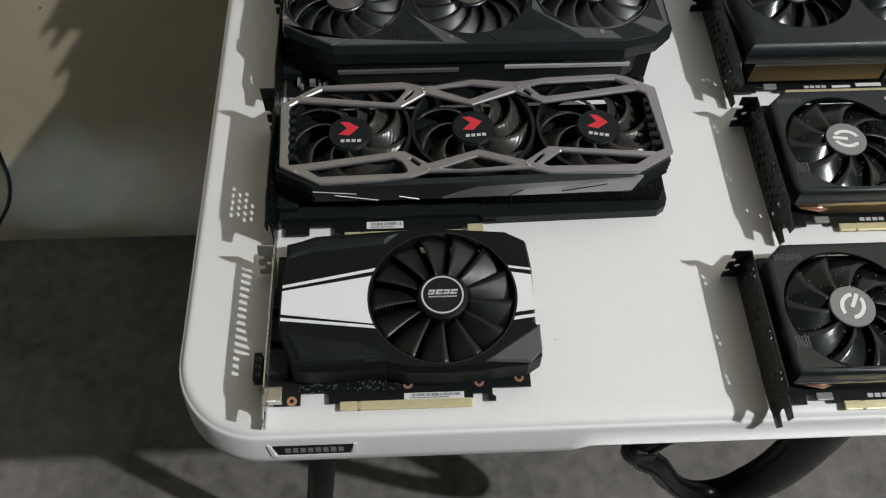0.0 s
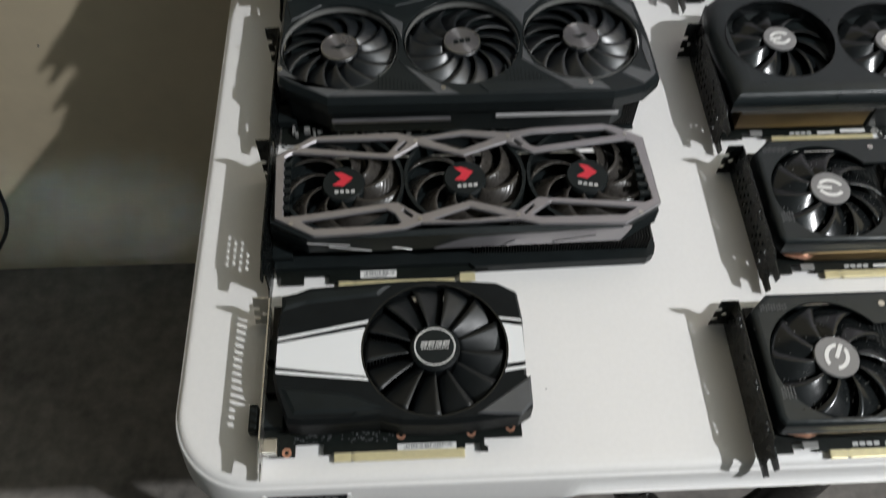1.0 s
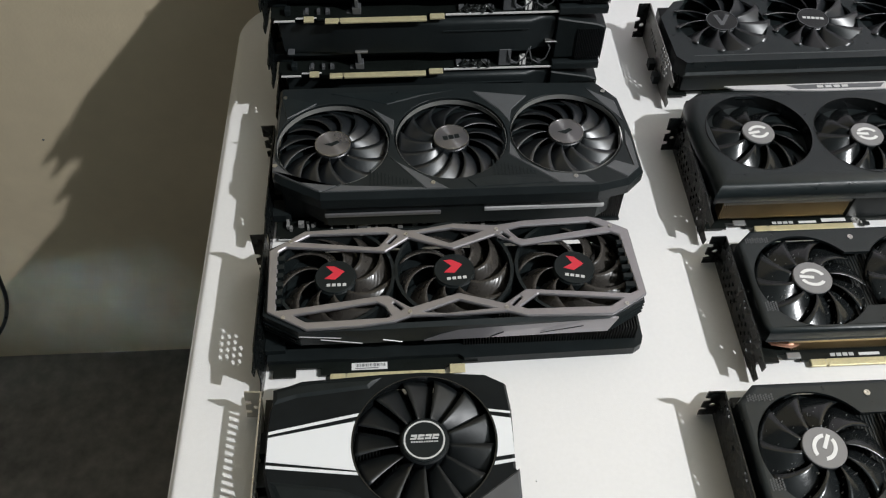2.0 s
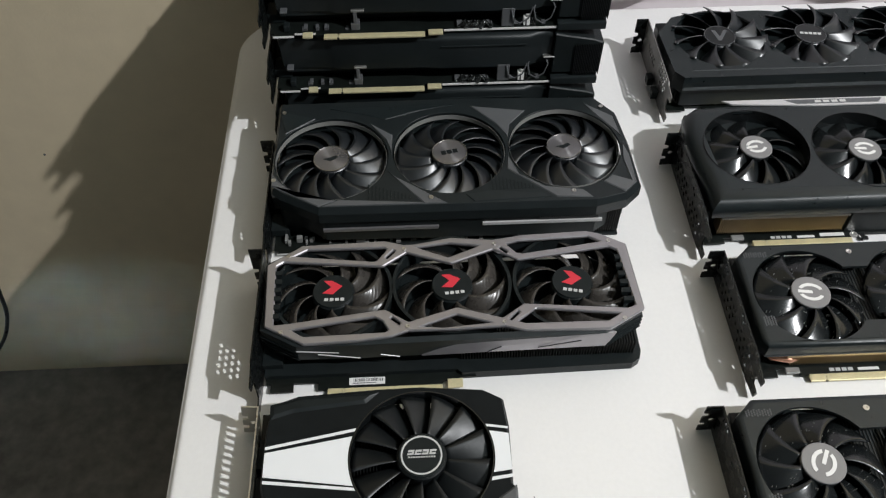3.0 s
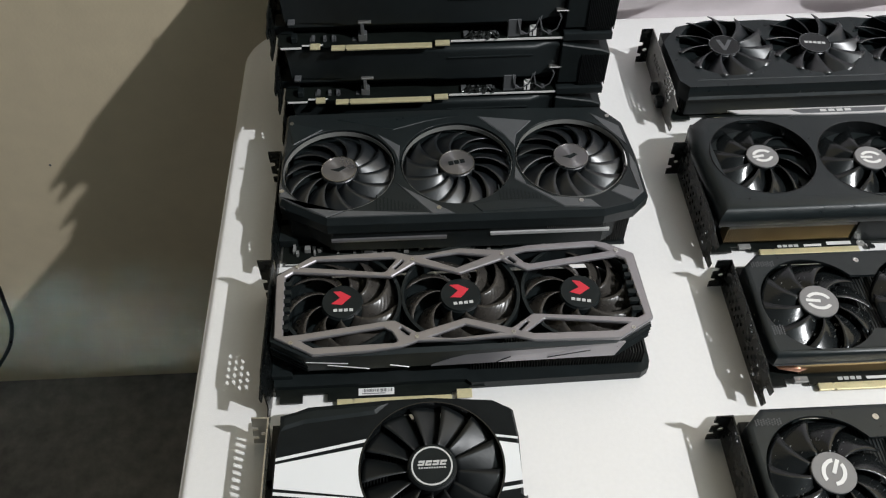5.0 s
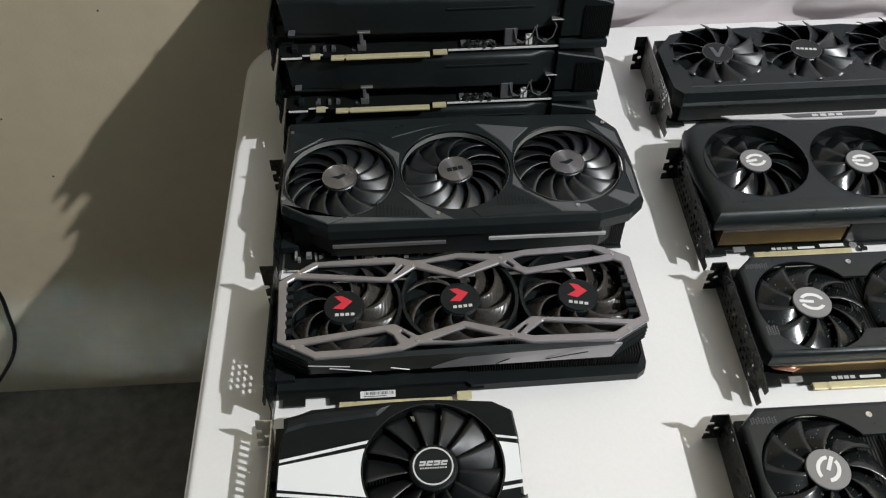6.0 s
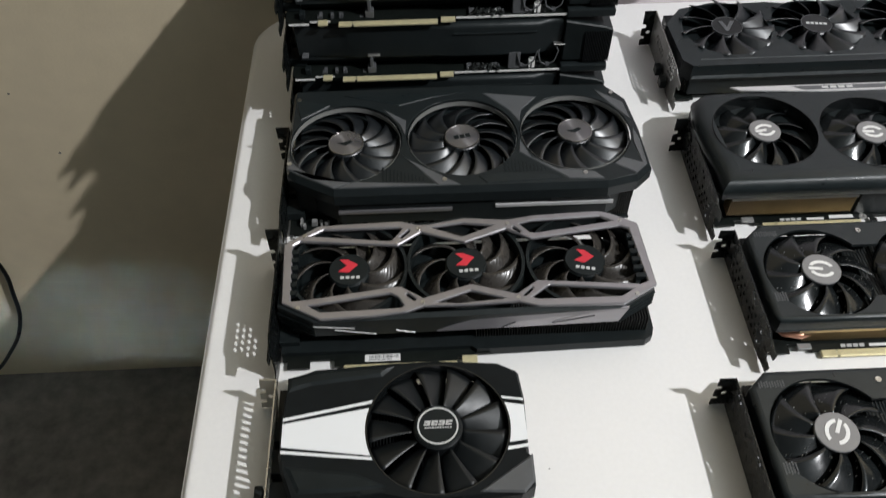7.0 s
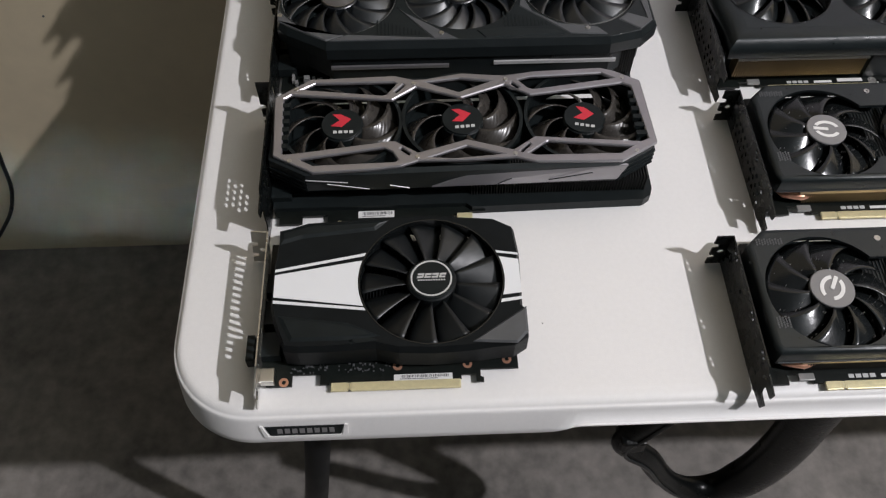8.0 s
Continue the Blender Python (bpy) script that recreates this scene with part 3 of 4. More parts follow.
def chevron_card(x, y, yaw=0.0):
    c = new("graphics_card")
    c.matrix_basis = pose(x, y, TOP, 0, 0, yaw)
    tagged(c, "long graphics card with gunmetal angular frame and red chevrons", "graphics card", "graphics cards on the table")
    bracket(c, DSTEEL, 0.050, "hex", 0.1055, "dark bracket with honeycomb vents")
    sockets(c, [(0.022, 0.040, 0.006, 0.0145), (0.046, 0.064, 0.006, 0.0145), (0.070, 0.088, 0.006, 0.0145)], BLACK)
    pcb = board(c, 0.160, 0.110, 0.0115, 0.003, 0.149)
    barcode(pcb, ((0.0650, 0.0082), (0.0918, 0.0142)), 0.0047)
    part("hook_pad", boxed(0.1385, 0.1500, 0.0024, 0.0100, 0.0046, 0.0054, 0.0003), GOLD, pcb, "gold-plated hook pad")
    part("backplate", plate([(0.002, 0.115), (0.002, 0.0160), (0.146, 0.0160), (0.150, 0.0125), (0.279, 0.0150), (0.285, 0.0190), (0.287, 0.0250), (0.287, 0.112), (0.282, 0.116)], [], 0.0005, 0.0090), BLACK, c)
    tagged(part("heatsink", fins(0.150, 0.284, 0.0235, 0.050, 0.0092, 0.0250, 0.0021), DFIN, c), kind="stuff")
    part("heatsink_core", boxed(0.010, 0.275, 0.030, 0.105, 0.009, 0.019, 0.001), BLACK, c)
    outer = [(0.0041, 0.0909), (0.0064, 0.0344), (0.0357, 0.0179), (0.0744, 0.0192), (0.0986, 0.0219), (0.1108, 0.0264), (0.1454, 0.0259), (0.1721, 0.0269), (0.1810, 0.0272), (0.1954, 0.0226), (0.2574, 0.0213), (0.2854, 0.0378), (0.2825, 0.0998), (0.2629, 0.1112),
             (0.2532, 0.1141), (0.2027, 0.1123), (0.1789, 0.1085), (0.1458, 0.1119), (0.1175, 0.1066), (0.1087, 0.1065), (0.0941, 0.1110), (0.0304, 0.1090)]
    big = [(0.0113, 0.0896), (0.0168, 0.0934), (0.0924, 0.0857), (0.1107, 0.0985), (0.1446, 0.0863), (0.1780, 0.0987), (0.1966, 0.0874), (0.2681, 0.0974), (0.2745, 0.0940), (0.2792, 0.0417), (0.2736, 0.0393), (0.1967, 0.0467), (0.1803, 0.0348), (0.1467, 0.0455), (0.1110, 0.0342),
           (0.0948, 0.0454), (0.0907, 0.0456), (0.0252, 0.0367), (0.0131, 0.0357)]
    holes = [big, [(0.0244, 0.0987), (0.0342, 0.1045), (0.0940, 0.1042), (0.0960, 0.1025), (0.0880, 0.0915), (0.0852, 0.0909)], [(0.0263, 0.0306), (0.0865, 0.0395), (0.0925, 0.0355), (0.0965, 0.0275), (0.0940, 0.0261), (0.0353, 0.0247)],
             [(0.1189, 0.1032), (0.1440, 0.1066), (0.1680, 0.1029), (0.1428, 0.0924)], [(0.1888, 0.1037), (0.1980, 0.1063), (0.2539, 0.1084), (0.2627, 0.1028), (0.2005, 0.0936), (0.1960, 0.0950)], [(0.1204, 0.0297), (0.1463, 0.0392), (0.1710, 0.0308), (0.1367, 0.0281)],
             [(0.1911, 0.0311), (0.2052, 0.0417), (0.2667, 0.0346), (0.2573, 0.0288), (0.1961, 0.0293)]]
    for a, b in (((0.0950, 0.0935), (0.1018, 0.1010)), ((0.0985, 0.0385), (0.1050, 0.0325)), ((0.1835, 0.1005), (0.1890, 0.0950)), ((0.1855, 0.0325), (0.1925, 0.0395))):
        d = Vector((b[0] - a[0], b[1] - a[1])).normalized() * 0.0011
        holes.append([(a[0] - d.y, a[1] + d.x), (b[0] - d.y, b[1] + d.x), (b[0] + d.y, b[1] - d.x), (a[0] + d.y, a[1] - d.x)])
    fr = bevelled(part("angular_frame", plate(outer, holes, 0.0448, 0.0480), GUN, c, "gunmetal angular fan frame"), 0.0008)
    # side wall below the frame, in black, with ribs at the right end
    body = [(0.004, 0.095), (0.003, 0.034), (0.030, 0.0185), (0.075, 0.0180), (0.150, 0.0190), (0.255, 0.0200), (0.2835, 0.0360), (0.2825, 0.1000), (0.2550, 0.1135), (0.0300, 0.1105)]
    ins = inset(body, 0.004)
    bm = loft([[(a, b, 0.0225) for a, b in inset(body, 0.003)], [(a, b, 0.0265) for a, b in body], [(a, b, 0.0440) for a, b in body], [(a, b, 0.0455) for a, b in ins], [(a, b, 0.0300) for a, b in ins]], None, False, False)
    side = part("side_shroud", bm, SATIN, c)
    for k in range(4):
        z = 0.026 + k * 0.0042
        rb = loft([[(0.2560, 0.0195, z), (0.2840, 0.0355, z), (0.2850, 0.0600, z), (0.2835, 0.0600, z), (0.2825, 0.0365, z), (0.2550, 0.0205, z)], [(0.2565, 0.0188, z + 0.0018), (0.2848, 0.0350, z + 0.0018), (0.2855, 0.0600, z + 0.0018), (0.2835, 0.0600, z + 0.0018), (0.2825, 0.0365, z + 0.0018), (0.2550, 0.0205, z + 0.0018)]])
        part("rib", rb, BLACK, side)
        if k < 3:
            lb = [[(0.0300, 0.0178, z + h), (0.0020, 0.0335, z + h), (0.0018, 0.0560, z + h), (0.0035, 0.0560, z + h), (0.0040, 0.0345, z + h), (0.0310, 0.0190, z + h)] for h in (0.0, 0.0018)]
            part("rib", loft(lb), BLACK, side)
    # gunmetal skirt on the long side, sloping outwards
    sk = loft([[(0.120, 0.0158, 0.0300), (0.255, 0.0170, 0.0320), (0.262, 0.0200, 0.0440), (0.1950, 0.0205, 0.0440), (0.150, 0.0195, 0.0400)], [(0.120, 0.0170, 0.0300), (0.255, 0.0185, 0.0320), (0.262, 0.0215, 0.0440), (0.1950, 0.0218, 0.0440), (0.150, 0.0208, 0.0400)]])
    part("side_panel", sk, GUN, side)
    for a, b in (((0.045, 0.036), (0.075, 0.029)), ((0.090, 0.033), (0.104, 0.029)), ((0.030, 0.041), (0.060, 0.037)), ((0.168, 0.031), (0.178, 0.037)), ((0.205, 0.034), (0.236, 0.041))):
        part("chrome_line", tube([(a[0], 0.0165, a[1]), (b[0], 0.0165, b[1])], 0.0004, 6), SILVER if a[0] < 0.15 else BLACK, side)
    for k in range(6):
        y = 0.0415 + k * 0.0079
        part("tooth", boxed(0.0095 + k * -0.0002, 0.0165, y, y + 0.0040, 0.0440, 0.0478), BLACK, fr)
        part("tooth", boxed(0.2715, 0.2795 - 0.0004 * k, y + 0.004, y + 0.0080, 0.0440, 0.0478), BLACK, fr)
    for px_, py_ in ((0.0200, 0.0985), (0.1090, 0.1020), (0.1795, 0.1040), (0.2690, 0.1030), (0.0190, 0.0290), (0.1105, 0.0300), (0.1810, 0.0308), (0.2690, 0.0300)):
        screw(fr, px_, py_, 0.0480, 0.0016, STEEL)
    me = blade_mesh("blade_curved", SMOKE, 0.0150, 0.0422, 0.50, 0.66, -0.75, -0.001, -0.0135, 0.3, -1, 1.3)
    for i, (cx, cy) in enumerate(((0.0545, 0.0692), (0.1448, 0.0715), (0.2367, 0.0697))):
        f = fan(c, cx, cy, 0.0410, me, 9, 0.0160, BLACK, BLACK, 15.0 + 13 * i, 0.0152, "bronze-grey curved-blade fan")
        part("fan_ring", ring(bmesh.new(), 0, 0, -0.018, 0.002, 0.0430, 0.0455, 64), BLACK, f)
        tilt = (0, 4, -12)[i]
        ch = plate([(-0.0072, 0.0095), (-0.0010, 0.0095), (0.0070, 0.0042), (0.0000, -0.0032), (-0.0080, -0.0020), (-0.0015, 0.0035)], [], 0.0, 0.0003)
        part("red_chevron", ch, RED, f, "red printed chevron", (0, 0.0, 0), (0, 0, tilt))
        tx = bmesh.new()
        for k in range(4):
            box(tx, -0.0062 + k * 0.0040, -0.0034 + k * 0.0040, -0.0093, -0.0068, 0, 0.0003)
        part("print", tx, PALE, f, "", (0, 0, 0), (0, 0, tilt))
    part("inner_panel", boxed(0.015, 0.272, 0.030, 0.108, 0.0185, 0.0205), BLACK, c)
    return c


def facet_card():
    """The long black three-fan card, built at the origin; it is lying fans up."""
    c = new("graphics_card")
    tagged(c, "long black graphics card with angular facets and metallic hubs", "graphics card", "graphics cards on the table")
    bracket(c, DSTEEL, 0.0390, "few", 0.1055, "black steel bracket")
    sockets(c, [(0.022, 0.040, 0.006, 0.0145), (0.046, 0.064, 0.006, 0.0145), (0.070, 0.088, 0.006, 0.0145)], BLACK)
    pcb = board(c, 0.253, 0.125, 0.0075, 0.003, 0.1475)
    part("board_edge", boxed(0.150, 0.2530, 0.0068, 0.0074, 0.0030, 0.0046), PALE, pcb)
    part("board_edge", boxed(0.0055, 0.0240, 0.0038, 0.0044, 0.0030, 0.0046), PALE, pcb)
    part("hook_pad", boxed(0.1405, 0.1500, 0.0030, 0.0085, 0.0046, 0.0050), GOLD, pcb)
    part("hook_pad", boxed(0.0310, 0.0395, 0.0030, 0.0085, 0.0046, 0.0050), GOLD, pcb)
    part("backplate", boxed(0.004, 0.296, 0.0150, 0.1300, 0.0005, 0.0030, 0.0008), BLACK, c)
    part("heatsink_core", boxed(0.012, 0.286, 0.026, 0.130, 0.0048, 0.0405, 0.002), BLACK, c)
    tagged(part("heatsink", fins(0.262, 0.298, 0.016, 0.128, 0.006, 0.044, 0.0019), DFIN, c), kind="stuff")
    tagged(part("side_heatsink", fins(0.050, 0.250, 0.017, 0.030, 0.036, 0.0425, 0.0019), DFIN, c), kind="stuff")
    rnd = random.Random(11)
    bits = bmesh.new()
    for i in range(46):
        xx = rnd.uniform(0.012, 0.250)
        w, h = rnd.uniform(0.0012, 0.0045), rnd.uniform(0.0010, 0.0050)
        box(bits, xx, xx + w, 0.0105 + rnd.uniform(0, 0.008), 0.0135 + rnd.uniform(0.001, 0.010), 0.0046, 0.0046 + h)
    tagged(part("component_patch", bits, CAPS, pcb), kind="stuff")
    for xx, w, h in ((0.072, 0.008, 0.014), (0.215, 0.012, 0.012), (0.190, 0.016, 0.006), (0.246, 0.010, 0.010)):
        part("connector_block", boxed(xx, xx + w, 0.0120, 0.0240, 0.0046, 0.0046 + h, 0.0006), SLATE if w < 0.01 else BLACK, pcb)
    part("plug", boxed(0.2195, 0.2260, 0.0095, 0.0160, 0.0050, 0.0130, 0.0005), PALE, pcb, "white fan plug")
    for s in (0.0, 0.026):
        part("fan_cable", tube([(0.208 + s, 0.016, 0.030), (0.205 + s, 0.0105, 0.022), (0.207 + s, 0.0090, 0.013), (0.214 + s, 0.0095, 0.0085), (0.222 + s, 0.010, 0.013), (0.226 + s, 0.011, 0.023), (0.221 + s, 0.016, 0.031)], 0.0009, 6), BLACK, pcb, smooth=True)
    outline = [(0.0050, 0.1370), (0.0040, 0.0473), (0.0055, 0.0320), (0.0130, 0.0250), (0.0452, 0.0068), (0.1480, 0.0062), (0.2703, 0.0060), (0.2960, 0.0125), (0.3100, 0.0260), (0.3085, 0.0750), (0.3045, 0.1110), (0.2870, 0.1340), (0.1700, 0.1380)]
    holes = [circle(0.0542, 0.0655, 0.0480, 72), circle(0.1535, 0.0690, 0.0480, 72), circle(0.2513, 0.0700, 0.0480, 72)]
    sh = part("shroud", shroud(outline, holes, 0.0390, 0.0490, 0.0548, 0.0030), SATIN, c)
    bevelled(sh, 0.0006)
    # lower long side, with two polished bars
    low = [(0.008, 0.125), (0.008, 0.040), (0.048, 0.0100), (0.150, 0.0086), (0.272, 0.0086), (0.300, 0.0280), (0.303, 0.110), (0.285, 0.127)]
    bm = loft([[(a, b, 0.0110) for a, b in inset(low, 0.002)], [(a, b, 0.0140) for a, b in low], [(a, b, 0.0420) for a, b in low]], None, False, False)
    bevelled(part("side_shroud", bm, BLACK, c), 0.0006)
    for a, b, z in ((0.047, 0.142, 0.0270), (0.178, 0.277, 0.0290)):
        part("side_bar", boxed(a, b, 0.0070, 0.0090, z, z + 0.0034, 0.0004), SILVER if a > 0.1 else GUN, c, "pale metal side bar")
    tagged(part("side_grille", fins(0.225, 0.275, 0.0078, 0.0092, 0.0330, 0.0370, 0.0016, 0.0007), SLATE, c), kind="stuff")
    bands = (([(0.1007, 0.0481), (0.1079, 0.0411), (0.1494, 0.0100), (0.1307, 0.0100)], SLATE), ([(0.0620, 0.0175), (0.1277, 0.0122), (0.1322, 0.0100), (0.0480, 0.0105)], SLATE), ([(0.0050, 0.0500), (0.0060, 0.0345), (0.0452, 0.0105), (0.0600, 0.0165), (0.0289, 0.0222), (0.0120, 0.0400)], SLATE),
             ([(0.2025, 0.0620), (0.2000, 0.0460), (0.2379, 0.0128), (0.2680, 0.0110), (0.2605, 0.0200), (0.2300, 0.0250), (0.2100, 0.0400)], SLATE), ([(0.1852, 0.0224), (0.2272, 0.0181), (0.2340, 0.0125), (0.1710, 0.0100), (0.1637, 0.0190)], GREYSH),
             ([(0.2780, 0.0280), (0.2944, 0.0158), (0.3055, 0.0262), (0.3050, 0.0577), (0.3014, 0.0725), (0.2985, 0.0534), (0.3010, 0.0290), (0.2868, 0.0354)], SLATE), ([(0.1747, 0.1243), (0.2230, 0.1164), (0.2075, 0.0990), (0.2045, 0.0833), (0.1960, 0.1000)], SLATE),
             ([(0.0065, 0.1253), (0.0392, 0.1136), (0.0137, 0.0951)], GREYSH), ([(0.0853, 0.1064), (0.1060, 0.0905), (0.1046, 0.0700), (0.1000, 0.0850)], SLATE), ([(0.0500, 0.1260), (0.1600, 0.1270), (0.1300, 0.1200), (0.1000, 0.1100), (0.0800, 0.1170)], GREYSH),
             ([(0.2750, 0.1240), (0.2990, 0.1060), (0.3020, 0.0800), (0.2960, 0.0900), (0.2860, 0.1050)], SLATE))
    for pts, m in bands:
        part("facet", loft([[(a, b, 0.0546) for a, b in pts], [(a, b, 0.0556) for a, b in inset(pts, 0.0008)]]), m, sh)
    # fine slanted grilles between the fans
    for tri in (((0.085, 0.0250), (0.122, 0.0150)), ((0.186, 0.0330), (0.222, 0.0220))):
        g = bmesh.new()
        for k in range(12):
            xx = tri[0][0] + k * 0.003
            box(g, xx, xx + 0.0012, tri[1][1] + 0.001, tri[1][1] + 0.018 - k * 0.0012, 0.0546, 0.0551)
        part("grille", g, BLACK, sh)
    for px_, py_ in ((0.0078, 0.0406), (0.1362, 0.0163), (0.2523, 0.0183), (0.0110, 0.1220), (0.2905, 0.1180)):
        screw(sh, px_, py_, 0.0556, 0.0019, STEEL)
    turned = [blade_mesh("blade_broad", BLADE, 0.0150, 0.0460, 0.50, 0.60, -0.46, -0.002, -0.0105, 0.2, way, 1.3, 0.0045) for way in (-1, 1)]
    for i, (cx, cy) in enumerate(((0.0540, 0.0650), (0.1537, 0.0683), (0.2514, 0.0710))):
        f = fan(c, cx, cy, 0.0545, turned[i % 2], 13, 0.0152, BLADE, HUBM, 9.0 * i, 0.0148, "black broad-blade fan with a metallic hub", 0.0461)
        em = bmesh.new()
        if i == 1:
            for k in range(3):
                box(em, -0.0072 + k * 0.005, -0.0032 + k * 0.005, -0.0022, 0.0022, 0, 0.0003)
        else:
            plate([(-0.007, 0.001), (-0.001, -0.003), (0.006, 0.000), (0.004, 0.0025), (-0.001, 0.0010)], [], 0, 0.0003, em)
        part("emblem", em, BLACK, f, "dark printed emblem", (0, 0, 0), (0, 0, 12))
        part("hub_ring", ring(bmesh.new(), 0, 0, -0.0005, 0.0004, 0.0142, 0.0149, 40), STEEL, f)
    return c


def stacked_card():
    """A plain black card seen from its long side: board below, overhanging cover above."""
    c = new("graphics_card")
    tagged(c, "plain black graphics card lying in a stack of three", "graphics card", "stacked graphics cards")
    bracket(c, DSTEEL, 0.0390, "few", 0.1055, "black steel bracket")
    sockets(c, [(0.022, 0.040, 0.006, 0.0145), (0.046, 0.064, 0.006, 0.0145), (0.070, 0.088, 0.006, 0.0145)], BLACK)
    pcb = board(c, 0.250, 0.120, 0.0080, 0.0035, 0.1465)
    part("board_edge", boxed(0.1510, 0.2500, 0.0072, 0.0079, 0.0035, 0.0052), LABEL, pcb)
    part("board_edge", boxed(0.0060, 0.0235, 0.0038, 0.0044, 0.0035, 0.0052), LABEL, pcb)
    part("board_edge", boxed(0.0240, 0.0420, 0.0074, 0.0079, 0.0035, 0.0050), LABEL, pcb)
    part("hook_pad", boxed(0.1375, 0.1500, 0.0022, 0.0085, 0.0034, 0.0054, 0.0005), GOLD, pcb)
    part("hook_pad", boxed(0.0310, 0.0395, 0.0022, 0.0090, 0.0034, 0.0054, 0.0005), GOLD, pcb)
    part("backplate", boxed(0.006, 0.2840, 0.0120, 0.1250, 0.0004, 0.0034, 0.0008), BLACK, c)
    part("backplate_tail", boxed(0.2480, 0.2905, 0.0060, 0.1200, 0.0015, 0.0090, 0.0012), SATIN, c)
    part("heatsink_core", boxed(0.012, 0.246, 0.0260, 0.125, 0.0052, 0.0415, 0.002), BLACK, c)
    tagged(part("heatsink", fins(0.268, 0.2925, 0.0080, 0.122, 0.0110, 0.0430, 0.0015), FINBLK, c), kind="stuff")
    end = [[(0.2487, y, 0.0120), (0.2920, y, 0.0120), (0.2925, y, 0.0440), (0.2840, y, 0.0475), (0.2600, y, 0.0520), (0.2487, y, 0.0545)] for y in (0.0098, 0.1480)]
    bevelled(part("end_cover", loft(end), BLACK, c), 0.0010)
    # cover: a stepped front wall and a flat top with three fan openings
    front_ = [(0.010, 0.0160), (0.055, 0.0140), (0.060, 0.0110), (0.135, 0.0105), (0.150, 0.0085), (0.226, 0.0085), (0.236, 0.0130), (0.247, 0.0130), (0.248, 0.0125), (0.2485, 0.1500), (0.006, 0.1500), (0.006, 0.0300)]
    cs = [(0.0480, 0.0690), (0.1260, 0.0690), (0.2040, 0.0690)]
    sh = part("shroud", soft_shroud(front_, [circle(x, y, 0.0365, 64) for x, y in cs], 0.0210, 0.0550, 0.0060, 0.0015, 5), SATIN, c)
    soften(sh, 50)
    # pale facets along the front of the cover
    for pts, m in (([(0.020, 0.0300), (0.024, 0.0245), (0.060, 0.0215), (0.086, 0.0185), (0.080, 0.0270), (0.060, 0.0310)], SILVER), ([(0.090, 0.0180), (0.124, 0.0175), (0.134, 0.0165), (0.126, 0.0290), (0.088, 0.0290)], SLATE),
                   ([(0.140, 0.0160), (0.215, 0.0155), (0.205, 0.0280), (0.165, 0.0300)], GREYSH)):
        part("facet", loft([[(p, q, 0.0548) for p, q in pts], [(p, q, 0.0556) for p, q in inset(pts, 0.0006)]]), m, sh)
    part("seam_strip", boxed(0.150, 0.2240, 0.0076, 0.0086, 0.0450, 0.0462, 0.0003), SATIN, sh)
    part("recess_panel", boxed(0.0120, 0.1500, 0.0180, 0.0270, 0.0150, 0.0300, 0.0010), SATIN, c)
    for xx, w, z0, z1, m in ((0.0720, 0.0075, 0.0052, 0.0120, SLATE), (0.0745, 0.0030, 0.0120, 0.0230, SLATE), (0.0730, 0.0110, 0.0230, 0.0250, ALU), (0.0150, 0.0050, 0.0052, 0.0110, BLACK), (0.0140, 0.0060, 0.0235, 0.0250, SLATE),
                             (0.2000, 0.0110, 0.0052, 0.0230, SLATE), (0.2400, 0.0110, 0.0290, 0.0304, ALU), (0.1620, 0.0050, 0.0052, 0.0080, SLATE)):
        bevelled(part("side_component", boxed(xx, xx + w, 0.0095, 0.0170, z0, z1, 0.0005), m, pcb), 0.0003)
    rnd = random.Random(21)
    bits = bmesh.new()
    for i in range(26):
        xx = rnd.choice((rnd.uniform(0.024, 0.070), rnd.uniform(0.168, 0.196), rnd.uniform(0.205, 0.238)))
        h = rnd.uniform(0.0008, 0.0032)
        box(bits, xx, xx + rnd.uniform(0.001, 0.003), 0.0110, 0.0140 + rnd.uniform(0, 0.004), 0.0051, 0.0051 + h)
    tagged(part("component_patch", bits, SLATE, pcb), kind="stuff")
    # crumpled clear film and the plug with its wires
    film = bmesh.new()
    gx, gz = 26, 6
    sheet = [[film.verts.new((0.163 + 0.030 * i / gx, 0.0085 + 0.0060 * noise.noise(Vector((i * 0.27, j * 0.5, 3.1))), 0.0055 + (0.0030 + 0.0050 * math.sin(math.pi * i / gx)) * j / gz)) for j in range(gz + 1)] for i in range(gx + 1)]
    for i in range(gx):
        for j in range(gz):
            film.faces.new((sheet[i][j], sheet[i + 1][j], sheet[i + 1][j + 1], sheet[i][j + 1]))
    part("film_scrap", film, FILM, pcb, "scrap of crumpled clear film")
    wrap = bmesh.new()
    for i in range(7):
        xx = 0.2190 + i * 0.0016
        box(wrap, xx, xx + 0.0013, 0.0086 + rnd.uniform(0, 0.003), 0.0120, 0.0055, 0.0085 + rnd.uniform(0, 0.006), 0.0003)
    part("tape_wrap", wrap, FILM, pcb)
    part("plug", boxed(0.2190, 0.2245, 0.0092, 0.0150, 0.0055, 0.0135, 0.0005), LABEL, pcb, "white fan plug")
    for s_ in (0.0, 0.0190):
        part("fan_cable", tube([(0.211 + s_, 0.015, 0.030), (0.208 + s_, 0.0095, 0.022), (0.210 + s_, 0.0080, 0.013), (0.216 + s_, 0.0085, 0.0085), (0.223 + s_, 0.009, 0.013), (0.226 + s_, 0.010, 0.023), (0.222 + s_, 0.015, 0.031)], 0.0007, 6), SLATE, pcb, smooth=True)
    me = blade_mesh("blade_plain", BLADE, 0.0130, 0.0355, 0.46, 0.56, -0.40, -0.002, -0.0100, 0.2, -1, 1.3)
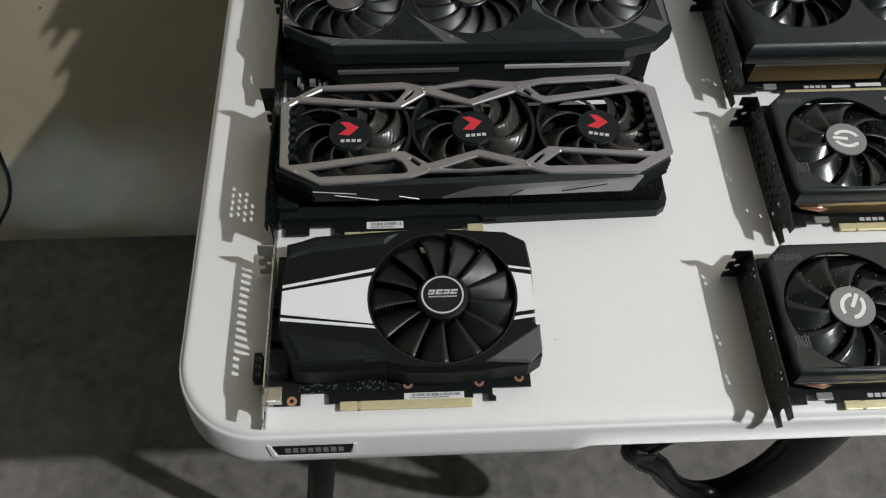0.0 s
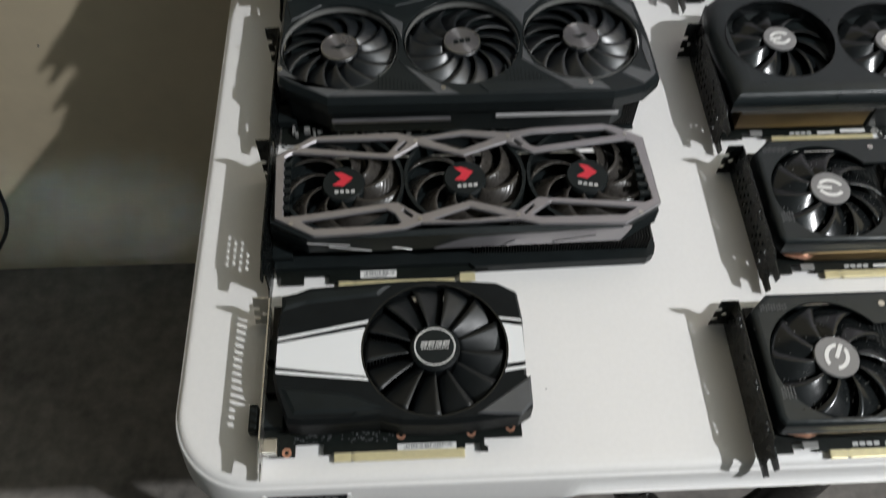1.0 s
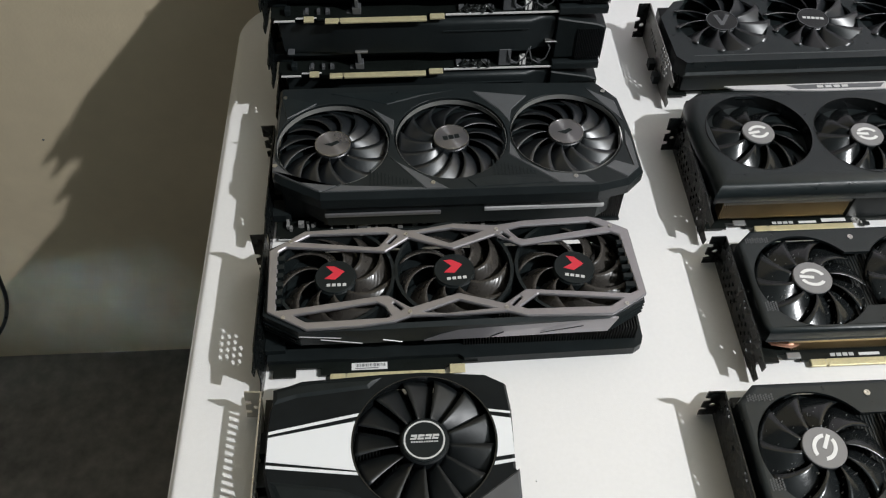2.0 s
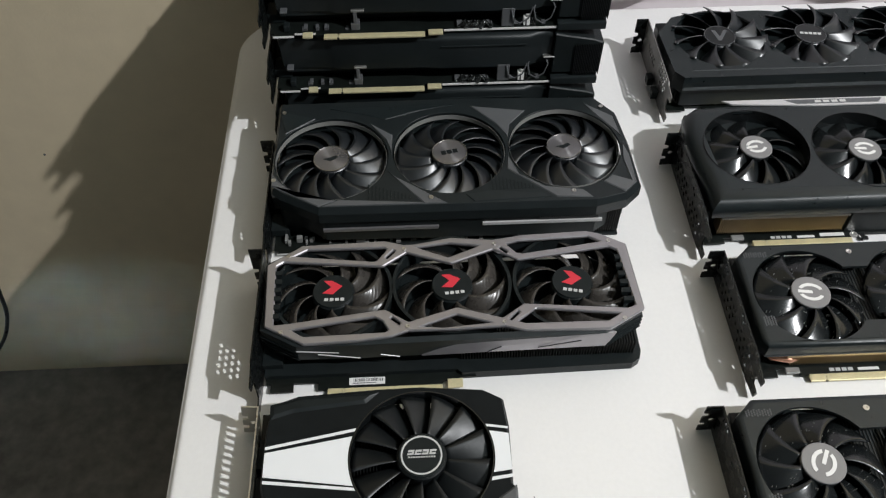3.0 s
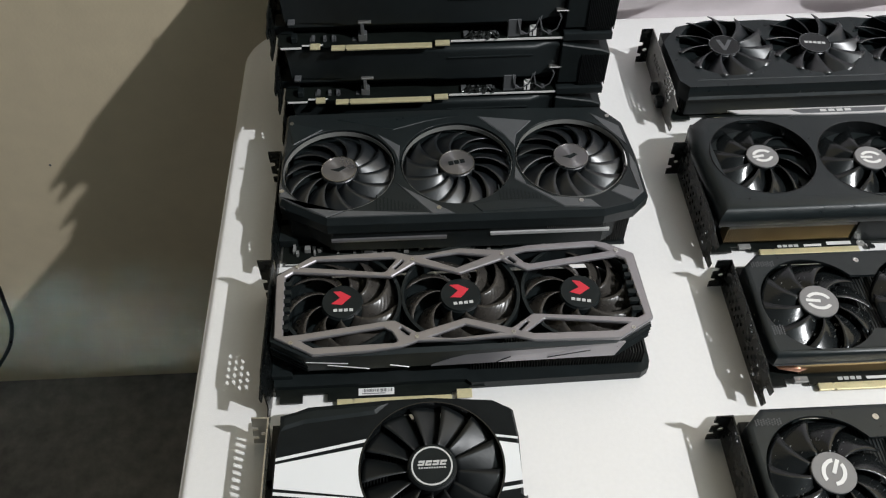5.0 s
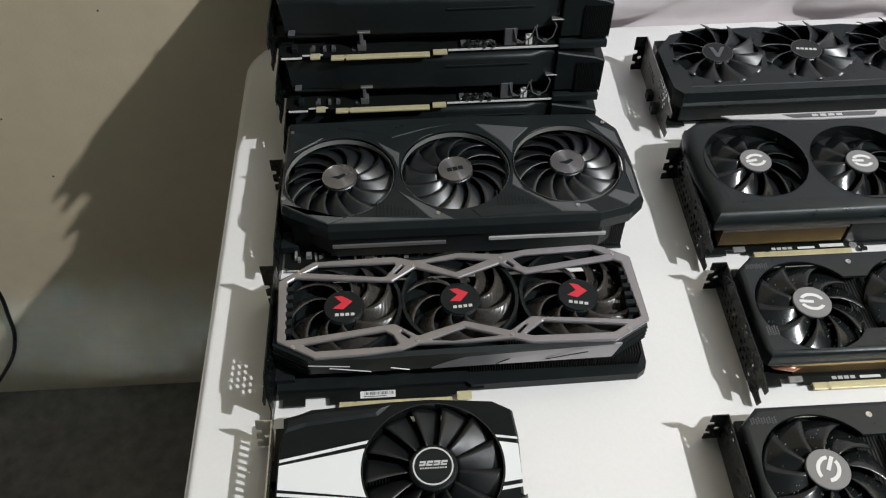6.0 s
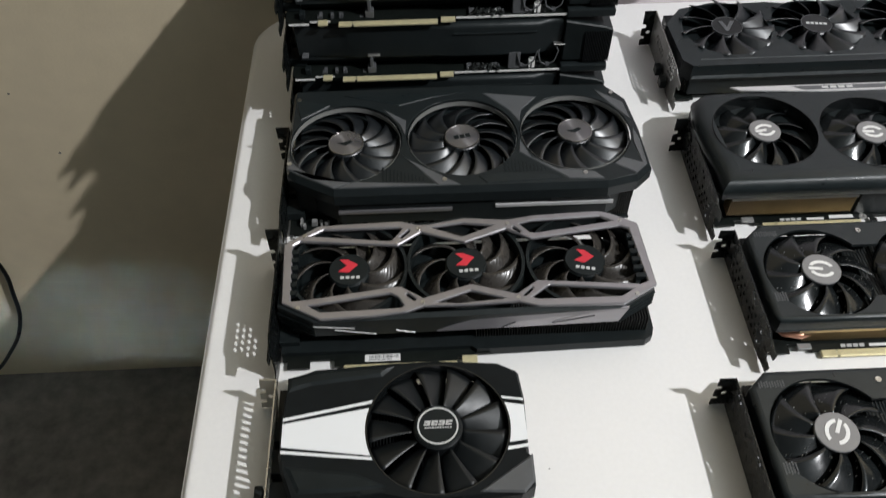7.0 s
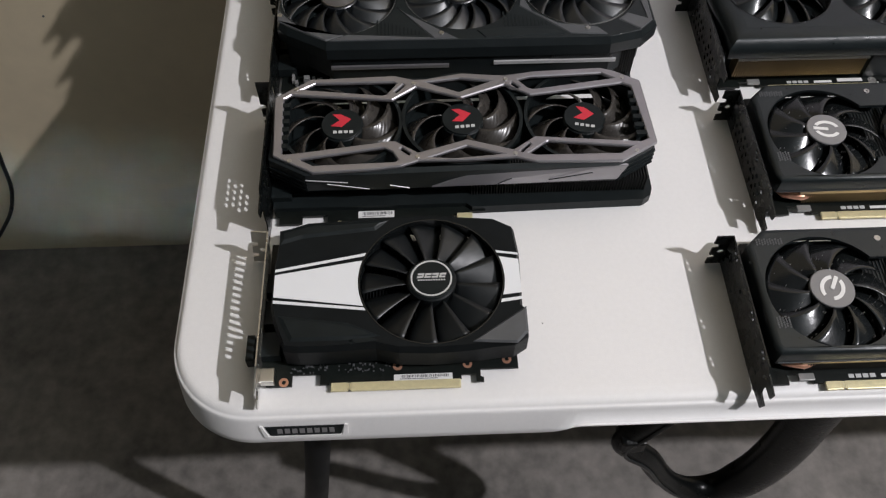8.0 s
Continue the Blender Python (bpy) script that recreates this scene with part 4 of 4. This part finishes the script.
    for i, (cx, cy) in enumerate(cs):
        fan(c, cx, cy, 0.0540, me, 11, 0.0130, BLADE, BLACK, 9.0 * i)
    return c


def split_ring_emblem(parent, r, turn):
    em = bmesh.new()
    for a0, a1 in ((25, 155), (205, 335)):
        outer = [(r * math.cos(radians(a0 + (a1 - a0) * i / 12)), 0.82 * r * math.sin(radians(a0 + (a1 - a0) * i / 12))) for i in range(13)]
        inner = [((r - 0.0026) * math.cos(radians(a0 + (a1 - a0) * i / 12)), (0.82 * r - 0.0026) * math.sin(radians(a0 + (a1 - a0) * i / 12))) for i in range(12, -1, -1)]
        plate(outer + inner, [], 0, 0.0003, em)
    box(em, -r, 0.001, -0.0013, 0.0013, 0, 0.0003)
    part("emblem", em, LABEL, parent, "white printed emblem", (0, 0, 0), (0, 0, turn))


def twin_card(x, y, yaw, turns, x1=0.20, tan=True):
    """The compact black card with broad glossy fan blades and a dark bracket."""
    c = new("graphics_card")
    c.matrix_basis = pose(x, y, TOP, 0, 0, yaw)
    tagged(c, "compact black graphics card with glossy fans and grey emblem hubs", "graphics card", "graphics cards on the table")
    bracket(c, DSTEEL, 0.0350, "comb" if tan else "few", 0.1035, "black steel bracket with a forked foot")
    sockets(c, [(0.022, 0.040, 0.006, 0.0145), (0.046, 0.064, 0.006, 0.0145), (0.070, 0.086, 0.006, 0.0145)], BLACK)
    pcb = board(c, x1, 0.105, 0.0118, 0.003, 0.149, c0=0.0475)
    part("chip", boxed(0.030, 0.0405, 0.0065, 0.0115, 0.0046, 0.0065, 0.0004), CAPS, pcb)
    tx = bmesh.new()
    for k in range(4):
        box(tx, 0.0640 + k * 0.0048, 0.0676 + k * 0.0048, 0.0078, 0.0105, 0.0046, 0.0049)
    part("print", tx, PALE, pcb)
    part("label_sticker", boxed(0.086, 0.102, 0.0078, 0.0102, 0.0046, 0.0048), LABEL, pcb)
    tagged(part("heatsink", fins(0.034, x1, 0.0130, 0.100, 0.0070, 0.0185, 0.0019), TANFIN if tan else DFIN, c), kind="stuff")
    part("heat_pipe", tube([(0.012, 0.030, 0.013), (0.020, 0.017, 0.013), (0.032, 0.0145, 0.013), (0.050, 0.020, 0.013)], 0.003, 10), COPPER, c, smooth=True)
    part("heatsink_core", boxed(0.006, x1 - 0.004, 0.024, 0.103, 0.0046, 0.0255, 0.001), BLACK, c)
    part("tinted_edge", boxed(0.028, x1, 0.0120, 0.0136, 0.0190, 0.0240, 0.0004), TANFIN, c, "bronze-tinted heatsink edge")
    outline = [(0.0060, 0.0940), (0.0060, 0.0180), (0.0090, 0.0115), (x1 + 0.002, 0.0115), (x1 + 0.002, 0.1070), (0.0200, 0.1070)]
    gap = radians(36)
    arc = [gap + (2 * math.pi - 2 * gap) * i / 60 for i in range(61)]
    hole = [(0.0530 + 0.0425 * math.cos(a), 0.0563 + 0.0425 * math.sin(a)) for a in arc] + [(0.1415 - 0.0425 * math.cos(a), 0.0563 - 0.0425 * math.sin(a)) for a in arc]
    sh = soften(part("shroud", soft_shroud(outline, [hole], 0.0235, 0.0375, 0.0042, 0.0, 4), GREYSH, c), 40)
    tagged(part("upper_heatsink", fins(0.078, 0.118, 0.020, 0.094, 0.0180, 0.0262, 0.0024), DFIN, c), kind="stuff")
    part("edge_line", boxed(0.010, x1 + 0.002, 0.0108, 0.0118, 0.0236, 0.0250, 0.0003), SATIN, sh)
    tex = bmesh.new()
    for (xa, ya, nx, ny) in ((0.0130, 0.0935, 10, 3), (0.0120, 0.0300, 5, 5)):
        for i in range(nx):
            for j in range(ny):
                disc(tex, xa + i * 0.0019, ya + j * 0.0017 + (i % 2) * 0.0008, 0.0374, 0.0379, 0.0007, 6)
    tagged(part("texture_patch", tex, SLATE, sh), kind="stuff")
    screw(sh, 0.0968, 0.0960, 0.0375, 0.0022, STEEL)
    me = blade_mesh("blade_swept", GLOSS, 0.0140, 0.0418, 0.64, 0.70, -0.34, -0.0005, -0.0082, 0.15, 1, 1.2, 0.0052)
    for i, cx in enumerate((0.0530, 0.1415)):
        f = fan(c, cx, 0.0563, 0.0405, me, 10, 0.0150, GLOSS, HUBG, turns[i] * 0.7, 0.0146, "glossy black swept-blade fan")
        split_ring_emblem(f, 0.0098, turns[i])
        fan_dust(f, 0.017, 0.040, -0.0005, 90, 7 + i)
    return c


def fan_dust(parent, r0, r1, z, count, seed):
    """Pale specks of dust lying on a fan."""
    rnd = random.Random(seed)
    bm = bmesh.new()
    for i in range(count):
        a, r, q = rnd.uniform(0, 2 * math.pi), rnd.uniform(r0, r1), rnd.uniform(0.00012, 0.00034)
        drop = 0.0052 * ((r - 0.014) / 0.028) ** 1.6
        disc(bm, r * math.cos(a), r * math.sin(a), z - drop - 0.0042, z - drop - 0.0020, q, 5)
    return tagged(part("dust", bm, CAPS, parent), kind="stuff")


def wide_card(x, y, yaw):
    """The larger dark grey card with a silver band along its far edge."""
    c = new("graphics_card")
    c.matrix_basis = pose(x, y, TOP, 0, 0, yaw)
    tagged(c, "large dark grey graphics card with silver edge band", "graphics card", "graphics cards on the table")
    x1 = 0.30
    bracket(c, DSTEEL, 0.0400, "comb", 0.1035, "black steel bracket with a forked foot")
    sockets(c, [(0.022, 0.040, 0.006, 0.0145), (0.046, 0.064, 0.006, 0.0145), (0.070, 0.086, 0.006, 0.0145)], BLACK)
    pcb = board(c, 0.270, 0.125, 0.0100, 0.003, 0.1465, c0=0.0475)
    part("chip", boxed(0.030, 0.0405, 0.0065, 0.0115, 0.0046, 0.0065, 0.0004), CAPS, pcb)
    tx = bmesh.new()
    for k in range(4):
        box(tx, 0.0640 + k * 0.0048, 0.0676 + k * 0.0048, 0.0072, 0.0098, 0.0046, 0.0049)
    part("print", tx, PALE, pcb)
    part("label_sticker", boxed(0.087, 0.102, 0.0072, 0.0096, 0.0046, 0.0048), LABEL, pcb)
    part("label_sticker", boxed(0.107, 0.128, 0.0080, 0.0115, 0.0046, 0.0048), LABEL, pcb)
    screw(pcb, 0.136, 0.0085, 0.0046, 0.0035, STEEL, "fixing_screw")
    tagged(part("heatsink", fins(0.016, 0.125, 0.0098, 0.110, 0.0110, 0.0305, 0.0019), TANFIN, c), kind="stuff")
    teeth = fins(0.016, 0.125, 0.0084, 0.0110, 0.0298, 0.0318, 0.0019, 0.0010)
    tagged(part("fin_edge", teeth, ALU, c), kind="stuff")
    part("heatsink_core", boxed(0.008, x1, 0.0220, 0.126, 0.0046, 0.0400, 0.001), BLACK, c)
    part("end_block", boxed(0.128, x1, 0.0120, 0.030, 0.0046, 0.0380, 0.001), BLACK, c)
    outline = [(0.0040, 0.1180), (-0.0010, 0.0850), (0.0010, 0.0550), (0.0045, 0.0300), (0.0045, 0.0072), (x1, 0.0072), (x1, 0.1290), (0.0450, 0.1290), (0.0160, 0.1275)]
    holes = [circle(0.0553, 0.0706, 0.0445, 72), circle(0.1475, 0.0640, 0.0445, 72), circle(0.2390, 0.0706, 0.0445, 72)]
    sh = soften(part("shroud", soft_shroud(outline, holes, 0.0330, 0.0530, 0.0150, 0.0015, 8), GREYSH, c), 40)
    for cx, cy in ((0.0553, 0.0706), (0.1475, 0.0640), (0.2390, 0.0706)):
        part("fan_well", ring(bmesh.new(), cx, cy, 0.0380, 0.0533, 0.0443, 0.0449, 72), GLOSS, sh)
    part("edge_band", plate([(0.0400, 0.1282), (0.0480, 0.1235), (0.1250, 0.1188), (x1 - 0.004, 0.1195), (x1 - 0.004, 0.1282)], [], 0.0520, 0.0534), SILVER, sh, "silver edge band")
    part("badge", plate([(0.0960, 0.1265), (0.1060, 0.1212), (0.1800, 0.1212), (0.1850, 0.1265)], [], 0.0534, 0.0537), SLATE, sh)
    tb = bmesh.new()
    for k in range(4):
        box(tb, 0.1230 + k * 0.0075, 0.1285 + k * 0.0075, 0.1222, 0.1252, 0.0537, 0.0539)
    part("print", tb, PALE, sh)
    me = blade_mesh("blade_large", GLOSS, 0.0130, 0.0438, 0.62, 0.655, -0.34, -0.0010, -0.0105, 0.15, 1, 1.2, 0.0085)
    for i, (cx, cy) in enumerate(((0.0553, 0.0706), (0.1475, 0.0640), (0.2390, 0.0706))):
        f = fan(c, cx, cy, 0.0525, me, 10, 0.0138, GLOSS, HUBG, 10 + 8 * i, 0.0135, "glossy black swept-blade fan")
        split_ring_emblem(f, 0.0090, 10 - 14 * i)
    return c


def open_edge_card(x, y, yaw):
    """The dark card whose fan blades stand out past the cut-away cover."""
    c = new("graphics_card")
    c.matrix_basis = pose(x, y, TOP, 0, 0, yaw)
    tagged(c, "dark grey graphics card with open-edged cover and three fans", "graphics card", "graphics cards on the table")
    x1 = 0.295
    bracket(c, GSTEEL, 0.042, "hex", 0.1000, "dull grey steel bracket", DSTEEL)
    sockets(c, [(0.018, 0.034, 0.006, 0.0145), (0.040, 0.058, 0.006, 0.0145), (0.064, 0.080, 0.006, 0.0145)], BLACK)
    for y_ in (0.0200, 0.0400):
        part("socket_cap", boxed(-0.0075, -0.0012, y_, y_ + 0.0095, 0.0060, 0.0150, 0.0008), BLACK, c, "black plastic socket cap")
    pcb = board(c, 0.260, 0.105, 0.0095, 0.003, 0.1465, c0=0.0475)
    rnd = random.Random(4)
    bits = bmesh.new()
    for i in range(30):
        xx = rnd.uniform(0.012, 0.25)
        box(bits, xx, xx + rnd.uniform(0.001, 0.004), 0.011 + rnd.uniform(0, 0.004), 0.0175, 0.0046, 0.0046 + rnd.uniform(0.001, 0.004))
    tagged(part("component_patch", bits, CAPS, pcb), kind="stuff")
    part("heatsink_core", boxed(0.010, x1 - 0.004, 0.018, 0.1055, 0.0046, 0.0325, 0.001), BLACK, c)
    tagged(part("heatsink", fins(0.014, x1 - 0.006, 0.0145, 0.1040, 0.0060, 0.0200, 0.0021), DFIN, c), kind="stuff")
    part("side_shroud", boxed(0.016, x1, 0.0070, 0.0130, 0.0080, 0.0340, 0.0015), BLACK, c)
    cs = [(0.0625, 0.0643), (0.1527, 0.0640), (0.2430, 0.0640)]
    R = 0.0435
    # far edge dips between the fans where the cover is cut away
    out = [(0.0040, 0.0750), (0.0070, 0.0150), (0.0150, 0.0050), (x1, 0.0060), (x1, 0.1050)]
    for cx, cy in reversed(cs):
        out += [(cx + 0.0500, 0.1070), (cx + 0.0200, cy + math.sqrt(R * R - 0.0004) + 0.003), (cx - 0.0210, cy + math.sqrt(R * R - 0.000441) + 0.002)] if cx < 0.2 else [(cx + 0.0200, cy + math.sqrt(R * R - 0.0004) + 0.003), (cx - 0.0210, cy + math.sqrt(R * R - 0.000441) + 0.002)]
    out += [(0.0220, 0.0990)]
    holes = [circle(cx, cy, R, 72) for cx, cy in cs]
    sh = part("shroud", shroud(out, holes, 0.0260, 0.0380, 0.0440, 0.0006), GREYSH, c)
    ch = loft([[(0.0150, 0.0050, 0.030), (x1, 0.0060, 0.030), (x1, 0.0160, 0.0442), (0.0250, 0.0160, 0.0442)], [(0.0150, 0.0030, 0.030), (x1, 0.0040, 0.030), (x1, 0.0150, 0.0448), (0.0250, 0.0150, 0.0448)]])
    part("bevelled_edge", ch, GREYSH, sh)
    me = blade_mesh("blade_sickle", BLADE, 0.0150, 0.0470, 0.40, 0.48, -0.22, 0.001, -0.0110, 0.2, -1, 1.4)
    for i, (cx, cy) in enumerate(cs):
        f = fan(c, cx, cy, 0.0460, me, 11, 0.0155, BLADE, GLOSS, 12.0 * i + 5, 0.0150, "black sickle-blade fan")
        em = bmesh.new()
        if i == 1:
            for k in range(5):
                box(em, -0.0100 + k * 0.0042, -0.0068 + k * 0.0042, -0.0016, 0.0016, 0, 0.0003)
        else:
            plate([(-0.008, 0.008), (-0.004, 0.008), (0.0, -0.002), (0.004, 0.009), (0.008, 0.009), (0.001, -0.008), (-0.002, -0.008)], [], 0, 0.0003, em)
        part("emblem", em, SLATE if i != 1 else PALE, f, "grey printed emblem", (0, 0, 0), (0, 0, -8))
        part("hub_ring", ring(bmesh.new(), 0, 0, -0.0006, 0.0003, 0.0146, 0.0152, 40), SLATE, f)
    return c


white_stripe_card(0.0, 0.0)
chevron_card(0.0, 0.13)
front = facet_card()
front.matrix_basis = pose(-0.004, 0.262, TOP)
first = stacked_card()
first.matrix_basis = pose(-0.0045, 0.4000, TOP)
for dx, dy, k in ((-0.0035, 0.4035, 1), (-0.0020, 0.4085, 2)):
    copy_thing(first, pose(dx, dy, TOP + 0.0553 * k))
wide_card(0.357, 0.256, 0.0)
twin_card(0.3637, 0.1254, 0.0, (-8, -12), 0.20, True)
twin_card(0.3277, -0.0110, 0.0, (240, 200), 0.20, False)
open_edge_card(0.3610, 0.4230, 0.0)


# ---- cloth, strap and cable ----
def hanging_cloth():
    bm = bmesh.new()
    nx, nz = 120, 140
    grid = []
    for i in range(nx + 1):
        x = 0.26 + 0.95 * i / nx
        col = []
        for j in range(nz + 1):
            z = 0.640 + 0.95 * j / nz
            up = min(1.0, max(0.0, (z - 0.742) / 0.03))
            d = noise.noise(Vector((x * 7 + z * 5, z * 3, 0.3))) * (0.006 + 0.034 * up) + noise.noise(Vector((x * 17 - z * 22, z * 8, 2.0))) * (0.003 + 0.022 * up)
            col.append(bm.verts.new((x, min(0.6185, 0.6125 - 0.020 * up + d * 0.8), z)))
        grid.append(col)
    for i in range(nx):
        for j in range(nz):
            bm.faces.new((grid[i][j], grid[i + 1][j], grid[i + 1][j + 1], grid[i][j + 1]))
    ob = part("hanging_cloth", bm, CLOTH, smooth=True)
    mod = ob.modifiers.new("thickness", "SOLIDIFY")
    mod.thickness = 0.0012
    return tagged(ob, "crumpled pale lilac cotton cloth hanging behind the table", "cloth")


hanging_cloth()


def strap():
    keys = [(0.345, 0.702), (0.318, 0.640), (0.297, 0.585), (0.284, 0.556), (0.288, 0.535), (0.312, 0.505), (0.338, 0.450), (0.365, 0.412), (0.392, 0.398), (0.416, 0.410), (0.432, 0.455), (0.436, 0.520), (0.432, 0.600), (0.426, 0.702)]
    pts = []
    for i in range(len(keys) - 1):
        p0, p1, p2, p3 = (Vector(keys[max(0, min(len(keys) - 1, i + k))]) for k in (-1, 0, 1, 2))
        for k in range(4):
            u = k / 4
            q = 0.5 * (2 * p1 + (p2 - p0) * u + (2 * p0 - 5 * p1 + 4 * p2 - p3) * u * u + (3 * p1 - p0 - 3 * p2 + p3) * u ** 3)
            pts.append((q.x, 0.030, q.y))
    pts.append((keys[-1][0], 0.030, keys[-1][1]))
    wide = [0.0115 + 0.0105 * min(1.0, max(0.0, (i - 26) / 12)) for i in range(len(pts))]
    ob = part("hanging_strap", tube(pts, wide, 14, 0.8), RUBBER, smooth=True)
    part("piping", tube([(x, y - 0.0095, z - 0.0045) for x, y, z in pts], 0.0022, 8), GLOSS, ob, smooth=True)
    part("end_fold", boxed(0.2765, 0.2990, 0.0185, 0.0420, 0.5480, 0.5700, 0.0040), RUBBER, ob)
    return tagged(ob, "black vinyl strap looped below the edge of the table", "strap")


strap()


def cable():
    pts = [(-0.60, 0.612, 0.52), (-0.545, 0.612, 0.40), (-0.520, 0.612, 0.31), (-0.528, 0.612, 0.24), (-0.545, 0.612, 0.17), (-0.59, 0.610, 0.09), (-0.66, 0.600, 0.02), (-0.75, 0.57, 0.005), (-0.9, 0.5, 0.005)]
    cu = bpy.data.curves.new("power_cable", "CURVE")
    cu.dimensions, cu.bevel_depth, cu.bevel_resolution = "3D", 0.0033, 3
    sp = cu.splines.new("BEZIER")
    sp.bezier_points.add(len(pts) - 1)
    for b, p in zip(sp.bezier_points, pts):
        b.co, b.handle_left_type, b.handle_right_type = p, "AUTO", "AUTO"
    cu.materials.append(RUBBER)
    return tagged(new("power_cable", cu), "thin black cable hanging against the wall to the floor", "cable")


cable()


def crumb(x, y, r):
    bm = bmesh.new()
    bmesh.ops.create_icosphere(bm, subdivisions=1, radius=r)
    for v in bm.verts:
        v.co *= 1 + 0.4 * noise.noise(v.co * 900)
        v.co.z = v.co.z * 0.6
    lo = min(v.co.z for v in bm.verts)
    return tagged(part("crumb", bm, HUBG, None, "", (x, y, TOP - lo)), "tiny dark crumb lying on the white table top", "crumb")


crumb(0.1935, 0.0472, 0.0006)
